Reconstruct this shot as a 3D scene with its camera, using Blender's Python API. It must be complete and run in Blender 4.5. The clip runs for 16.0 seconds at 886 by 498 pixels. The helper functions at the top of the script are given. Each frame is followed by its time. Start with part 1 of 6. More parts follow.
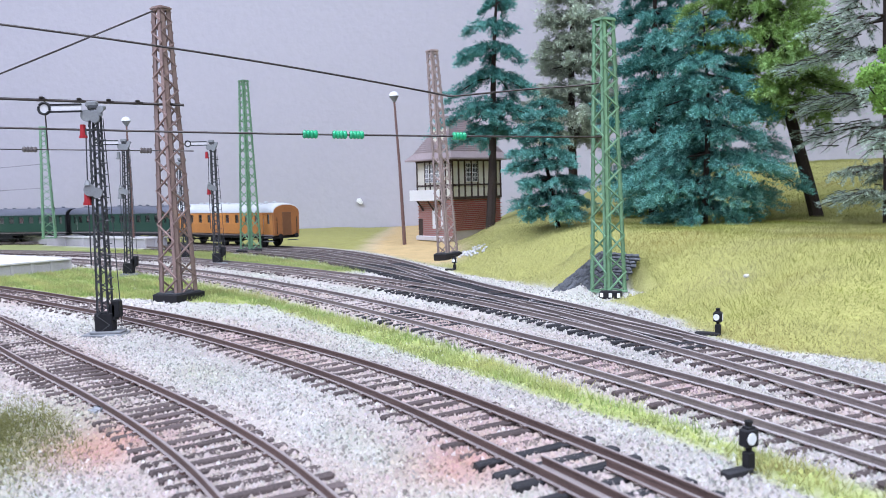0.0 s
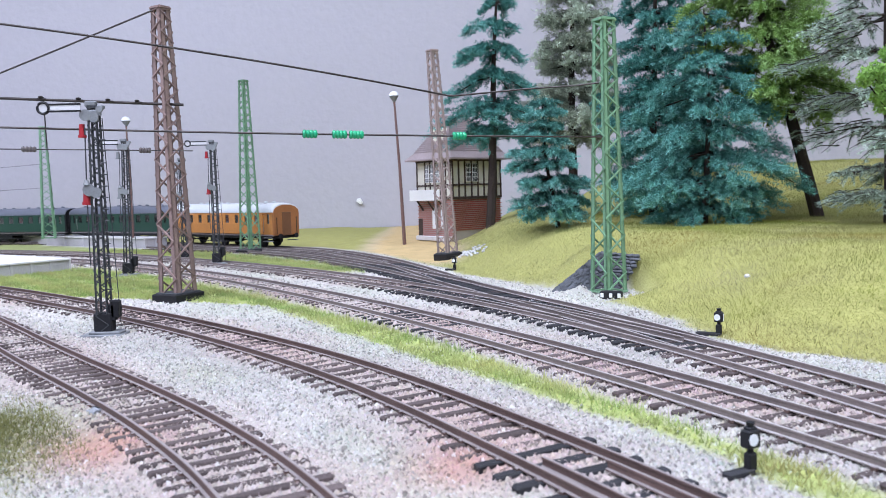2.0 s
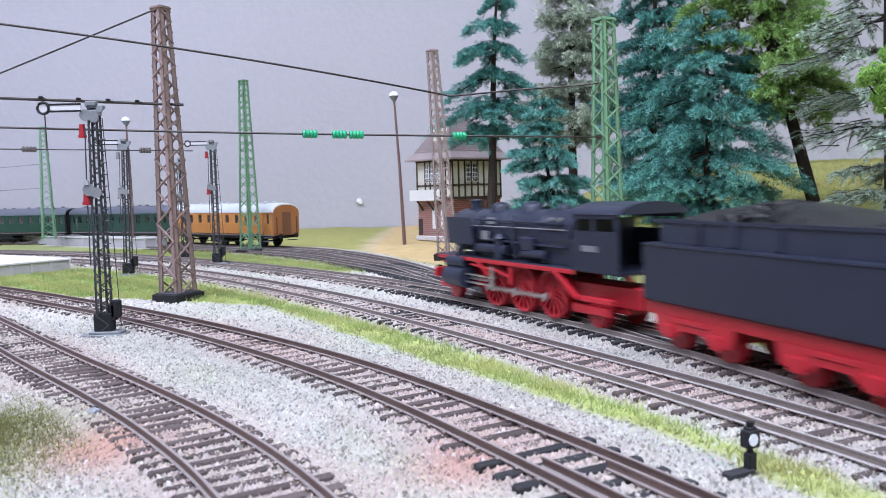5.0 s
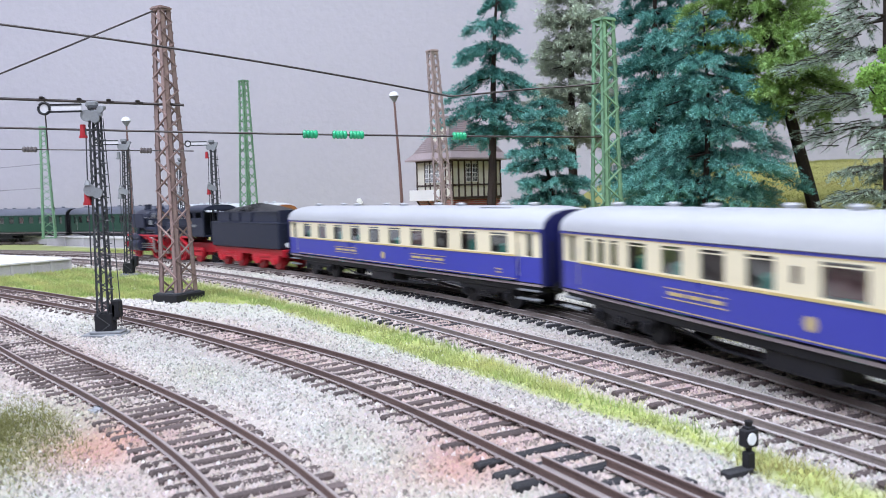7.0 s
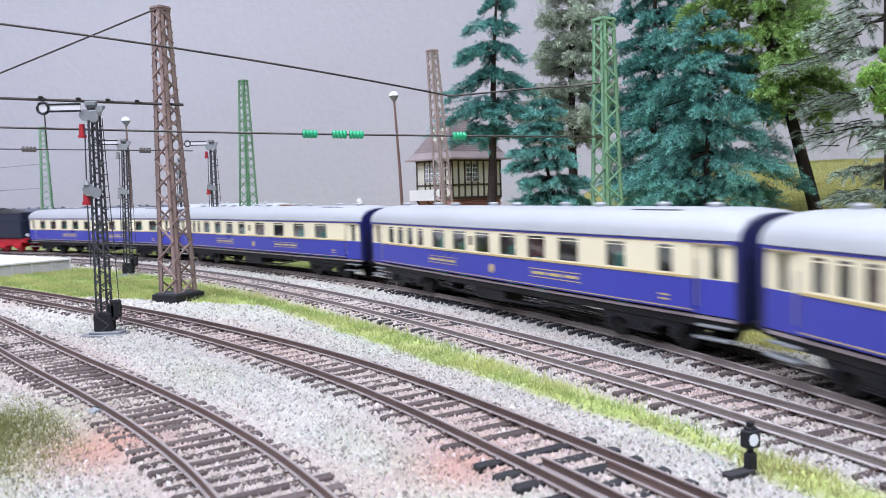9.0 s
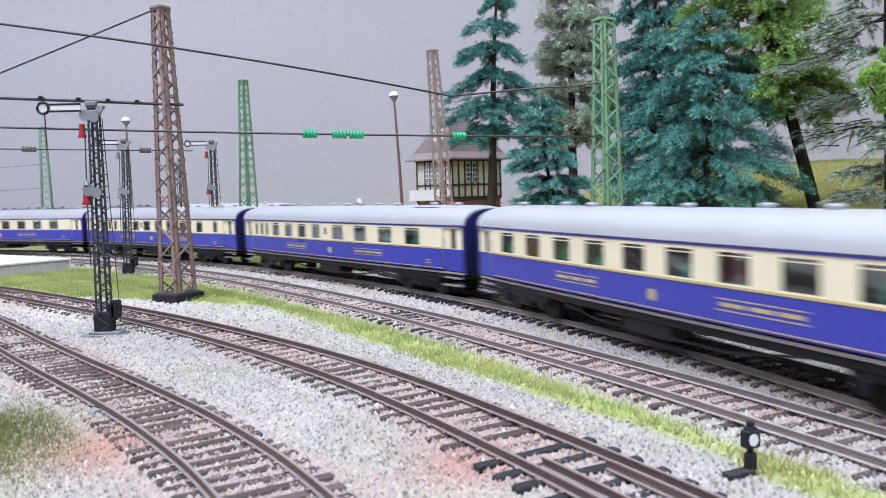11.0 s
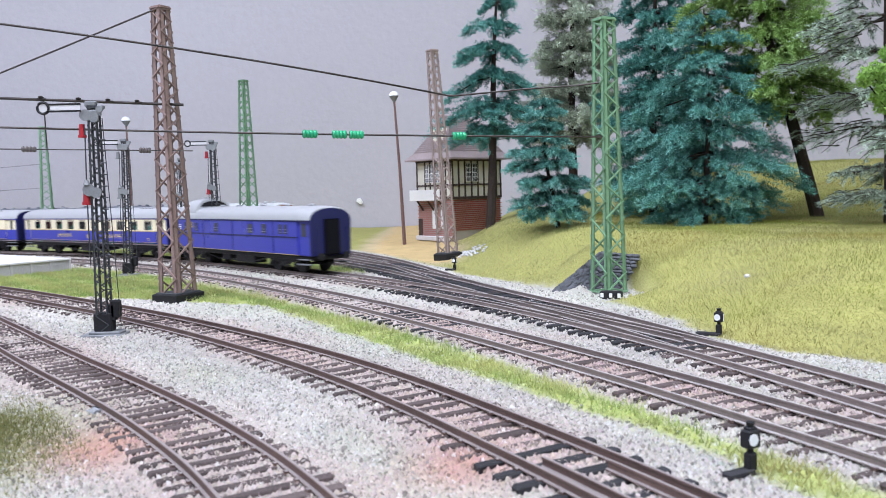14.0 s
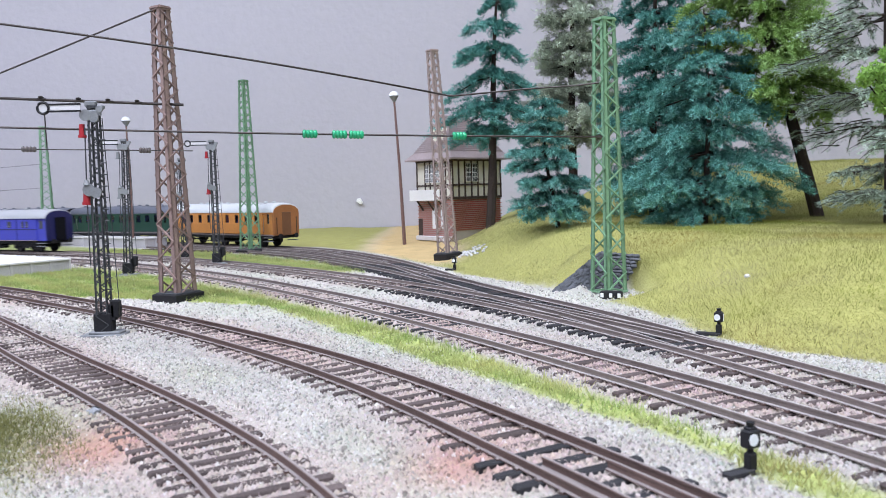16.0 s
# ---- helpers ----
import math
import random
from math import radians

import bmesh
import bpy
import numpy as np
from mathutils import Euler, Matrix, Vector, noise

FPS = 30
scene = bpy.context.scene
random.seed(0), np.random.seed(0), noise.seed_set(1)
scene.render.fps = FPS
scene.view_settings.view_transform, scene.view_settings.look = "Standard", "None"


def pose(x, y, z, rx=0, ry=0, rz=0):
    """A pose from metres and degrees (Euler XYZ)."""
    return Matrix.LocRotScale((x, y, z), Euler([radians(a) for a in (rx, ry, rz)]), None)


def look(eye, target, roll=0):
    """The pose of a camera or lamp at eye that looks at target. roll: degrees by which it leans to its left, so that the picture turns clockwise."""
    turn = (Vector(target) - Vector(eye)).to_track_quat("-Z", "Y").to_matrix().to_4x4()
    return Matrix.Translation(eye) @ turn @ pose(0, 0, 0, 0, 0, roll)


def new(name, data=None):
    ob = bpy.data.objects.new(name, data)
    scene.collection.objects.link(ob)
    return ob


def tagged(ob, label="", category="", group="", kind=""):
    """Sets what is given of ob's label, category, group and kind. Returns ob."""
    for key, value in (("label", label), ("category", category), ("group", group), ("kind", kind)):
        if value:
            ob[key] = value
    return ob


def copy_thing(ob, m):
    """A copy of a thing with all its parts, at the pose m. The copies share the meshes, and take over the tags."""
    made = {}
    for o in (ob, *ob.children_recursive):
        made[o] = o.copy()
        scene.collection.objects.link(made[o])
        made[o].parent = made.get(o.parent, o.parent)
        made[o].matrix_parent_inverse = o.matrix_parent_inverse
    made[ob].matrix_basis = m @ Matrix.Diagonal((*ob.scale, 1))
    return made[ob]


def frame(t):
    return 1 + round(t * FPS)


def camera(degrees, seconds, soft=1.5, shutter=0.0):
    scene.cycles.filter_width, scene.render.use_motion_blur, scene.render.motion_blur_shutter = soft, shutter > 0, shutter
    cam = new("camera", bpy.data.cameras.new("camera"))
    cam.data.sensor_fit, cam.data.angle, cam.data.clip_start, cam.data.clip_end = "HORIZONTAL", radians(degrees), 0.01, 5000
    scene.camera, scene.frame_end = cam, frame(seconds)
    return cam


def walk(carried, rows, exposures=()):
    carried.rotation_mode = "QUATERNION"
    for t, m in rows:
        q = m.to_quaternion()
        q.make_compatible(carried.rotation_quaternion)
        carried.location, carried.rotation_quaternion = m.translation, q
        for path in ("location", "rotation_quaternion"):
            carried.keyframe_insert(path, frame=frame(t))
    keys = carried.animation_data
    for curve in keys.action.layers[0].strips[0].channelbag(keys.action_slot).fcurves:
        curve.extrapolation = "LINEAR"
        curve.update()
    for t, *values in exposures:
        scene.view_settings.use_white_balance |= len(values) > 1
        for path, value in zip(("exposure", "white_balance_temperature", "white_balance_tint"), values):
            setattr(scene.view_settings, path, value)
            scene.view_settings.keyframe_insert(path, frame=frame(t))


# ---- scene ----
# Camera: a low, fixed stand just above the rails of a small-scale model railway. Lengths below are in millimetres.
MM = 0.001
EYE_Z, PITCH, ROLL = 52.5, 4.097, -1.603
cam = camera(57.68, 16.0, soft=0.8, shutter=0.6)
# the lens's shallow depth of field, at one fixed distance
cam.data.dof.use_dof = True
cam.data.dof.focus_distance = 0.4
cam.data.dof.aperture_fstop = 52


def eye(back):
    """The camera's pose, drawn back by some millimetres along its view, as the lens breathes when it refocuses."""
    c, s = math.cos(radians(PITCH)), math.sin(radians(PITCH))
    e = Vector((0, -back * c, EYE_Z + back * s)) * MM
    return look(e, e + Vector((0, c, -s)), ROLL)


walk(cam, [(0.0, eye(0.9)), (0.4, eye(0.0)), (4.2, eye(0.0)), (5.6, eye(0.6)), (6.3, eye(4.0)), (6.5, eye(4.0)), (7.0, eye(0.9)),
           (7.4, eye(0.0)), (9.2, eye(0.0)), (12.0, eye(0.0)), (12.3, eye(3.2)), (12.5, eye(4.0)), (13.0, eye(0.9)), (13.4, eye(0.0)), (16.0, eye(0.0))],
     exposures=[(0.0, 0.10, 6080, 13), (1.0, 0.04, 6080, 13), (4.2, 0.05, 6080, 13), (6.4, 0.13, 6300, 11), (7.0, 0.12, 6350, 11), (8.5, 0.15, 6350, 11), (9.2, 0.08, 6400, 11), (11.3, 0.02, 6400, 11), (16.0, 0.02, 6400, 11)])

# ---- light: the ceiling lamps of the room, and a faint ambient from the world ----
world = bpy.data.worlds.new("room_air")
scene.world = world
world.use_nodes = True
world.node_tree.nodes["Background"].inputs[0].default_value = (0.86, 0.88, 1.0, 1)
world.node_tree.nodes["Background"].inputs[1].default_value = 0.02
LAMP_WATTS = 26
CEIL = 1450.0


def ceiling_lamp(x, y, sx, sy, watts):
    data = bpy.data.lights.new("ceiling_lamp_light", "AREA")
    data.shape, data.size, data.size_y, data.energy = "RECTANGLE", sx * MM, sy * MM, watts
    data.color = (0.78, 0.84, 1.0)
    ob = new("ceiling_lamp_light", data)
    ob.matrix_world = look(Vector((x, y, CEIL - 45)) * MM, Vector((x, y + 0.01, 0)) * MM)
    return ob


LAMPS = [(-1150, 150, 1500, 300), (150, -150, 1500, 300), (-1100, -1100, 1500, 300), (700, -1200, 1500, 300)]
for lx, ly, lsx, lsy in LAMPS:
    ceiling_lamp(lx, ly, lsx, lsy, LAMP_WATTS)


# ---- materials ----
def material(name, color, rough=0.6, metal=0.0, vary=0.18, grain=900.0, bump=0.3, blotch=60.0, spec=0.5, attr=None, per="object", dist=0.0003):
    """A procedural surface: base colour varied by fine grain, broad blotches and a random tone for each piece, with relief."""
    m = bpy.data.materials.new(name)
    m.use_nodes = True
    n, l = m.node_tree.nodes, m.node_tree.links
    b = n["Principled BSDF"]
    b.inputs["Roughness"].default_value, b.inputs["Metallic"].default_value = rough, metal
    b.inputs["Specular IOR Level"].default_value = spec
    co = n.new("ShaderNodeTexCoord")
    fine, broad = n.new("ShaderNodeTexNoise"), n.new("ShaderNodeTexNoise")
    fine.inputs["Scale"].default_value, broad.inputs["Scale"].default_value = grain, blotch
    fine.inputs["Detail"].default_value, broad.inputs["Detail"].default_value = 4, 3
    for t in (fine, broad):
        l.new(co.outputs["Object"], t.inputs["Vector"])
    add = n.new("ShaderNodeMath")
    add.operation = "ADD"
    l.new(fine.outputs["Fac"], add.inputs[0])
    l.new(broad.outputs["Fac"], add.inputs[1])
    rnd = n.new("ShaderNodeMath")
    rnd.operation = "MULTIPLY_ADD"
    rnd.inputs[1].default_value = 0.5
    if per == "object":
        src = n.new("ShaderNodeObjectInfo").outputs["Random"]
    else:
        src = n.new("ShaderNodeNewGeometry").outputs["Random Per Island"]
    l.new(src, rnd.inputs[0])
    l.new(add.outputs[0], rnd.inputs[2])
    rng = n.new("ShaderNodeMapRange")
    rng.inputs["From Min"].default_value, rng.inputs["From Max"].default_value = 0.75, 1.75
    rng.inputs["To Min"].default_value, rng.inputs["To Max"].default_value = 1 - vary, 1 + vary
    l.new(rnd.outputs[0], rng.inputs["Value"])
    mul = n.new("ShaderNodeVectorMath")
    mul.operation = "SCALE"
    l.new(rng.outputs[0], mul.inputs["Scale"])
    if attr:
        at = n.new("ShaderNodeAttribute")
        at.attribute_name = attr
        l.new(at.outputs["Color"], mul.inputs[0])
    else:
        mul.inputs[0].default_value = color
    l.new(mul.outputs[0], b.inputs["Base Color"])
    rr = n.new("ShaderNodeMapRange")
    rr.inputs["To Min"].default_value, rr.inputs["To Max"].default_value = max(0.05, rough - 0.1), min(1, rough + 0.1)
    l.new(broad.outputs["Fac"], rr.inputs["Value"])
    l.new(rr.outputs[0], b.inputs["Roughness"])
    if bump:
        bp = n.new("ShaderNodeBump")
        bp.inputs["Strength"].default_value, bp.inputs["Distance"].default_value = bump, dist
        l.new(fine.outputs["Fac"], bp.inputs["Height"])
        l.new(bp.outputs[0], b.inputs["Normal"])
    return m


def let_through(m, share):
    """Thin fibres pass some light on to their far side."""
    n, l = m.node_tree.nodes, m.node_tree.links
    b = n["Principled BSDF"]
    tr, mx = n.new("ShaderNodeBsdfTranslucent"), n.new("ShaderNodeMixShader")
    l.new(b.inputs["Base Color"].links[0].from_socket, tr.inputs[0])
    mx.inputs[0].default_value = share
    l.new(b.outputs[0], mx.inputs[1])
    l.new(tr.outputs[0], mx.inputs[2])
    l.new(mx.outputs[0], n["Material Output"].inputs[0])


def glow_material(name, color, strength):
    m = bpy.data.materials.new(name)
    m.use_nodes = True
    b = m.node_tree.nodes["Principled BSDF"]
    b.inputs["Base Color"].default_value = (0.8, 0.8, 0.8, 1)
    b.inputs["Emission Color"].default_value, b.inputs["Emission Strength"].default_value = (*color, 1), strength
    return m


def glass_material(name, tint=(0.75, 0.8, 0.8), gloss=0.14):
    m = bpy.data.materials.new(name)
    m.use_nodes = True
    n, l = m.node_tree.nodes, m.node_tree.links
    n.remove(n["Principled BSDF"])
    tr, gl, mx = n.new("ShaderNodeBsdfTransparent"), n.new("ShaderNodeBsdfGlossy"), n.new("ShaderNodeMixShader")
    tr.inputs[0].default_value = (*tint, 1)
    gl.inputs["Roughness"].default_value = 0.05
    mx.inputs[0].default_value = gloss
    l.new(tr.outputs[0], mx.inputs[1])
    l.new(gl.outputs[0], mx.inputs[2])
    l.new(mx.outputs[0], n["Material Output"].inputs[0])
    return m


def rail_material(name, side=(0.135, 0.088, 0.078), top=(0.25, 0.215, 0.21)):
    """Rusty sides and a worn, duller steel running face."""
    m = material(name, side, 0.6, 0.1, 0.3, 1500, 0.4, 90)
    n, l = m.node_tree.nodes, m.node_tree.links
    geo, sep, mx = n.new("ShaderNodeNewGeometry"), n.new("ShaderNodeSeparateXYZ"), n.new("ShaderNodeMix")
    mx.data_type = "RGBA"
    l.new(geo.outputs["True Normal"], sep.inputs[0])
    up = n.new("ShaderNodeMath")
    up.operation = "GREATER_THAN"
    up.inputs[1].default_value = 0.8
    l.new(sep.outputs["Z"], up.inputs[0])
    base = n["Principled BSDF"].inputs["Base Color"]
    src = base.links[0].from_socket
    l.new(up.outputs[0], mx.inputs["Factor"])
    l.new(src, mx.inputs["A"])
    mx.inputs["B"].default_value = (*top, 1)
    l.new(mx.outputs["Result"], base)
    return m


M_WALL = material("grey_plaster_wall", (0.445, 0.428, 0.475), 0.6, 0, 0.05, 110, 0.3, 2.0, dist=0.0025)
M_ROOM = material("grey_white_room_paint", (0.46, 0.46, 0.47), 0.8, 0, 0.04, 60, 0.2, 1.5)
M_FLOORING = material("grey_room_flooring", (0.30, 0.28, 0.27), 0.5, 0, 0.1, 40, 0.1, 2)
M_GROUND = material("scenic_ground", (0.5, 0.5, 0.5), 0.95, 0, 0.22, 700, 0.9, 70, 0.2, attr="tone", dist=0.0008)
M_STONE = material("ballast_chips", (0.5, 0.5, 0.5), 0.95, 0, 0.12, 1500, 0.3, 200, 0.3, attr="tone", per="island")
M_RAIL = rail_material("rusty_rail")
# worn top, lightened further for the reflection on the distant running faces
M_RAIL_GREY = rail_material("grey_rail", (0.20, 0.165, 0.155), (0.38, 0.35, 0.345))
M_SLEEPER = material("weathered_sleeper", (0.088, 0.068, 0.066), 0.9, 0, 0.55, 1400, 0.6, 120, 0.3)
M_SLEEPER_DARK = material("black_sleeper", (0.024, 0.024, 0.028), 0.7, 0, 0.35, 1400, 0.5, 120, 0.4)
M_BLADE = material("grass_fibre", (0.3, 0.4, 0.05), 0.9, 0, 0.16, 300, 0, 40, 0.2, attr="tone", per="island")
M_NEEDLE = material("conifer_fibre", (0.1, 0.2, 0.18), 0.9, 0, 0.18, 300, 0, 30, 0.15, attr="tone", per="island")
let_through(M_BLADE, 0.5)
let_through(M_NEEDLE, 0.08)
M_BARK = material("brown_bark", (0.045, 0.034, 0.03), 0.9, 0, 0.4, 900, 0.8, 120, 0.2)
M_MAST_BROWN = material("rust_brown_paint", (0.23, 0.16, 0.145), 0.6, 0.0, 0.28, 1200, 0.3, 70)
M_MAST_GREEN = material("green_mast_paint", (0.17, 0.315, 0.19), 0.45, 0, 0.3, 1200, 0.25, 60)
M_MAST_PALE = material("pale_rust_paint", (0.36, 0.28, 0.26), 0.7, 0, 0.2, 1200, 0.3, 70)
M_BLACK = material("matt_black_plastic", (0.016, 0.016, 0.019), 0.55, 0, 0.3, 900, 0.2, 80, 0.25)
M_DARKMETAL = material("dark_grey_metal", (0.05, 0.053, 0.06), 0.55, 0.1, 0.3, 1200, 0.25, 90)
M_GREYMETAL = material("signal_grey_paint", (0.21, 0.22, 0.235), 0.5, 0.1, 0.25, 1200, 0.2, 90)
M_CONCRETE = material("pale_concrete", (0.66, 0.64, 0.66), 0.9, 0, 0.14, 900, 0.4, 40)
M_PLATFACE = material("grey_platform_face", (0.44, 0.42, 0.45), 0.9, 0, 0.18, 900, 0.4, 60)
M_WHITE = material("white_paint", (0.80, 0.80, 0.80), 0.45, 0, 0.06, 900, 0.1, 60)
M_ARM = material("dulled_white_enamel", (0.58, 0.57, 0.60), 0.5, 0, 0.1, 900, 0.1, 60)
M_RED = material("signal_red_paint", (0.33, 0.016, 0.025), 0.4, 0, 0.15, 900, 0.1, 60)
M_WIRE = material("bronze_wire", (0.035, 0.028, 0.026), 0.4, 0.5, 0.2, 900, 0.1, 60)
M_INSUL = material("green_insulator", (0.02, 0.36, 0.17), 0.25, 0, 0.12, 900, 0.0, 60)
M_GREYINSUL = material("brown_grey_insulator", (0.11, 0.095, 0.095), 0.3, 0, 0.12, 900, 0.0, 60)
M_BLUE = material("coach_blue_lacquer", (0.045, 0.052, 0.37), 0.3, 0, 0.06, 500, 0.04, 30)
M_NAVY = material("navy_end_paint", (0.012, 0.014, 0.09), 0.4, 0, 0.1, 500, 0.05, 30)
M_CREAM = material("coach_cream_lacquer", (0.82, 0.74, 0.54), 0.35, 0, 0.05, 500, 0.04, 30)
M_GOLD = material("gold_lining", (0.56, 0.44, 0.20), 0.4, 0.1, 0.1, 500, 0.0, 30)
M_SILVER = material("silver_white_roof", (0.41, 0.42, 0.45), 0.4, 0.0, 0.07, 500, 0.06, 25, 0.6)
M_LOCO = material("locomotive_black", (0.022, 0.026, 0.046), 0.4, 0, 0.25, 900, 0.15, 60, 0.35)
M_LOCORED = material("locomotive_red", (0.44, 0.018, 0.03), 0.4, 0, 0.2, 900, 0.1, 60)
M_STEEL = material("bright_rod_steel", (0.55, 0.53, 0.52), 0.3, 0.85, 0.15, 900, 0.1, 60)
M_COAL = material("coal", (0.012, 0.012, 0.014), 0.45, 0, 0.5, 900, 0.7, 100, per="island")
M_UNDER = material("underframe_black", (0.013, 0.013, 0.016), 0.5, 0, 0.5, 900, 0.25, 90, 0.3)
M_SEAT = material("teal_seat_plush", (0.09, 0.38, 0.31), 0.8, 0, 0.2, 900, 0.2, 60)
M_CURTAIN = material("wine_red_blind", (0.20, 0.04, 0.05), 0.8, 0, 0.2, 900, 0.2, 60)
M_INTERIOR = material("brown_interior", (0.30, 0.25, 0.26), 0.7, 0, 0.2, 900, 0.1, 60)
M_GREENCOACH = material("dark_green_lacquer", (0.018, 0.055, 0.040), 0.4, 0, 0.15, 500, 0.05, 30)
M_GREYROOF = material("dark_slate_roof", (0.13, 0.14, 0.18), 0.55, 0, 0.15, 500, 0.1, 30)
M_TEAK = material("varnished_teak", (0.48, 0.20, 0.055), 0.4, 0, 0.25, 700, 0.1, 60)
M_TEAKDARK = material("dark_teak", (0.17, 0.075, 0.035), 0.45, 0, 0.2, 700, 0.1, 60)
# darker teak, for the end walls only
M_TEAKEND = material("deep_teak", (0.30, 0.12, 0.04), 0.5, 0, 0.3, 700, 0.2, 60)
M_PALEROOF = material("pale_grey_roof", (0.55, 0.57, 0.60), 0.6, 0, 0.1, 500, 0.1, 30)
M_BELLOWS = material("black_rubber", (0.006, 0.006, 0.009), 0.8, 0, 0.3, 900, 0.2, 60, 0.1)
M_GLASS = glass_material("window_glass")
M_BRICK = material("red_brick", (0.33, 0.10, 0.085), 0.9, 0, 0.3, 900, 0.3, 100)
M_MORTAR = material("pale_mortar", (0.45, 0.40, 0.38), 0.95, 0, 0.12, 900, 0.3, 80)
M_INFILL = material("cream_infill", (0.72, 0.69, 0.60), 0.9, 0, 0.1, 900, 0.3, 70)
M_TIMBER = material("dark_timber", (0.055, 0.035, 0.03), 0.8, 0, 0.3, 900, 0.3, 70)
M_ROOFTILE = material("mauve_grey_roof_tile", (0.30, 0.245, 0.25), 0.85, 0, 0.25, 900, 0.3, 70)
M_ROCK = material("dark_slate_stone", (0.10, 0.105, 0.12), 0.85, 0, 0.45, 900, 0.6, 100)
M_LAMPGLASS = material("milk_glass", (0.78, 0.80, 0.84), 0.25, 0, 0.04, 500, 0, 40)


# ---- mesh helpers ----
class Shape:
    """Gathers vertices and faces in millimetres."""

    def __init__(self):
        self.v, self.f = [], []

    def add(self, verts, faces, m=None):
        k = len(self.v)
        self.v += [(m @ Vector(p))[:] if m else tuple(p) for p in verts]
        self.f += [tuple(i + k for i in q) for q in faces]
        return self

    def box(self, c, s, m=None, b=0.0):
        """A box with centre c and size s; b chamfers all its edges."""
        x, y, z = s[0] / 2, s[1] / 2, s[2] / 2
        if not b:
            v = [(c[0] + i * x, c[1] + j * y, c[2] + k * z) for k in (-1, 1) for i, j in ((-1, -1), (1, -1), (1, 1), (-1, 1))]
            return self.add(v, [(3, 2, 1, 0), (4, 5, 6, 7), (0, 1, 5, 4), (1, 2, 6, 5), (2, 3, 7, 6), (3, 0, 4, 7)], m)
        rings = []
        for k, ins in ((-z, b), (-z + b, 0), (z - b, 0), (z, b)):
            a, d = x - ins, y - ins
            rings.append([(c[0] + p, c[1] + q, c[2] + k) for p, q in
                          ((-a + b, -d), (a - b, -d), (a, -d + b), (a, d - b), (a - b, d), (-a + b, d), (-a, d - b), (-a, -d + b))])
        return self.loft(rings, m)

    def loft(self, rings, m=None, caps=True, closed=True):
        n = len(rings[0])
        v = [p for r in rings for p in r]
        f = []
        for i in range(len(rings) - 1):
            for j in range(n if closed else n - 1):
                f.append((i * n + j, i * n + (j + 1) % n, (i + 1) * n + (j + 1) % n, (i + 1) * n + j))
        if caps:
            f += [tuple(reversed(range(n))), tuple(range((len(rings) - 1) * n, len(rings) * n))]
        return self.add(v, f, m)

    def tube(self, pts, r, n=6, m=None):
        """A round bar along points; r is one radius or one for each point."""
        pts = [Vector(p) for p in pts]
        rr = r if isinstance(r, (list, tuple)) else [r] * len(pts)
        rings = []
        for i, p in enumerate(pts):
            d = (pts[min(i + 1, len(pts) - 1)] - pts[max(i - 1, 0)]).normalized()
            u = d.cross(Vector((0, 0, 1)) if abs(d.z) < 0.9 else Vector((1, 0, 0))).normalized()
            w = d.cross(u)
            rings.append([p + rr[i] * (math.cos(a) * u + math.sin(a) * w) for a in [2 * math.pi * j / n for j in range(n)]])
        return self.loft(rings, m)

    def bar(self, a, b, w, t, m=None):
        """A flat bar from a to b, w wide and t thick."""
        a, b = Vector(a), Vector(b)
        d = (b - a).normalized()
        u = d.cross(Vector((0, 0, 1)) if abs(d.z) < 0.95 else Vector((1, 0, 0))).normalized() * (w / 2)
        q = d.cross(u).normalized() * (t / 2)
        return self.loft([[p - u - q, p + u - q, p + u + q, p - u + q] for p in (a, b)], m)

    def disc(self, c, r, h, axis="y", n=16, m=None):
        e = {"x": Vector((1, 0, 0)), "y": Vector((0, 1, 0)), "z": Vector((0, 0, 1))}[axis] * (h / 2)
        return self.tube([Vector(c) - e, Vector(c) + e], r, n, m)


def mesh_of(name, shape, mat, smooth=True):
    me = bpy.data.meshes.new(name)
    me.from_pydata([(a * MM, b * MM, c * MM) for a, b, c in shape.v], [], shape.f)
    me.materials.append(mat)
    if smooth:
        me.shade_smooth()
        me.set_sharp_from_angle(angle=radians(38))
    me.update()
    return me


def part(name, shape, mat, parent=None, label="", smooth=True):
    """One mesh object under a thing or under a part."""
    ob = new(name, mesh_of(name, shape, mat, smooth))
    ob.parent = parent
    if label:
        tagged(ob, label)
    return ob


def thing(name, x, y, z, rz, label, category, group="", kind="", lean=0.0):
    """A thing's base, turned by rz and leaning sideways (along x) by some degrees."""
    ob = new(name)
    ob.matrix_basis = pose(x * MM, y * MM, z * MM, 0, lean, 0) @ pose(0, 0, 0, 0, 0, rz)
    ob.empty_display_size = 0.01
    return tagged(ob, label, category, group, kind)


def at(x, y, z, rx=0, ry=0, rz=0):
    return pose(x * MM, y * MM, z * MM, rx, ry, rz)


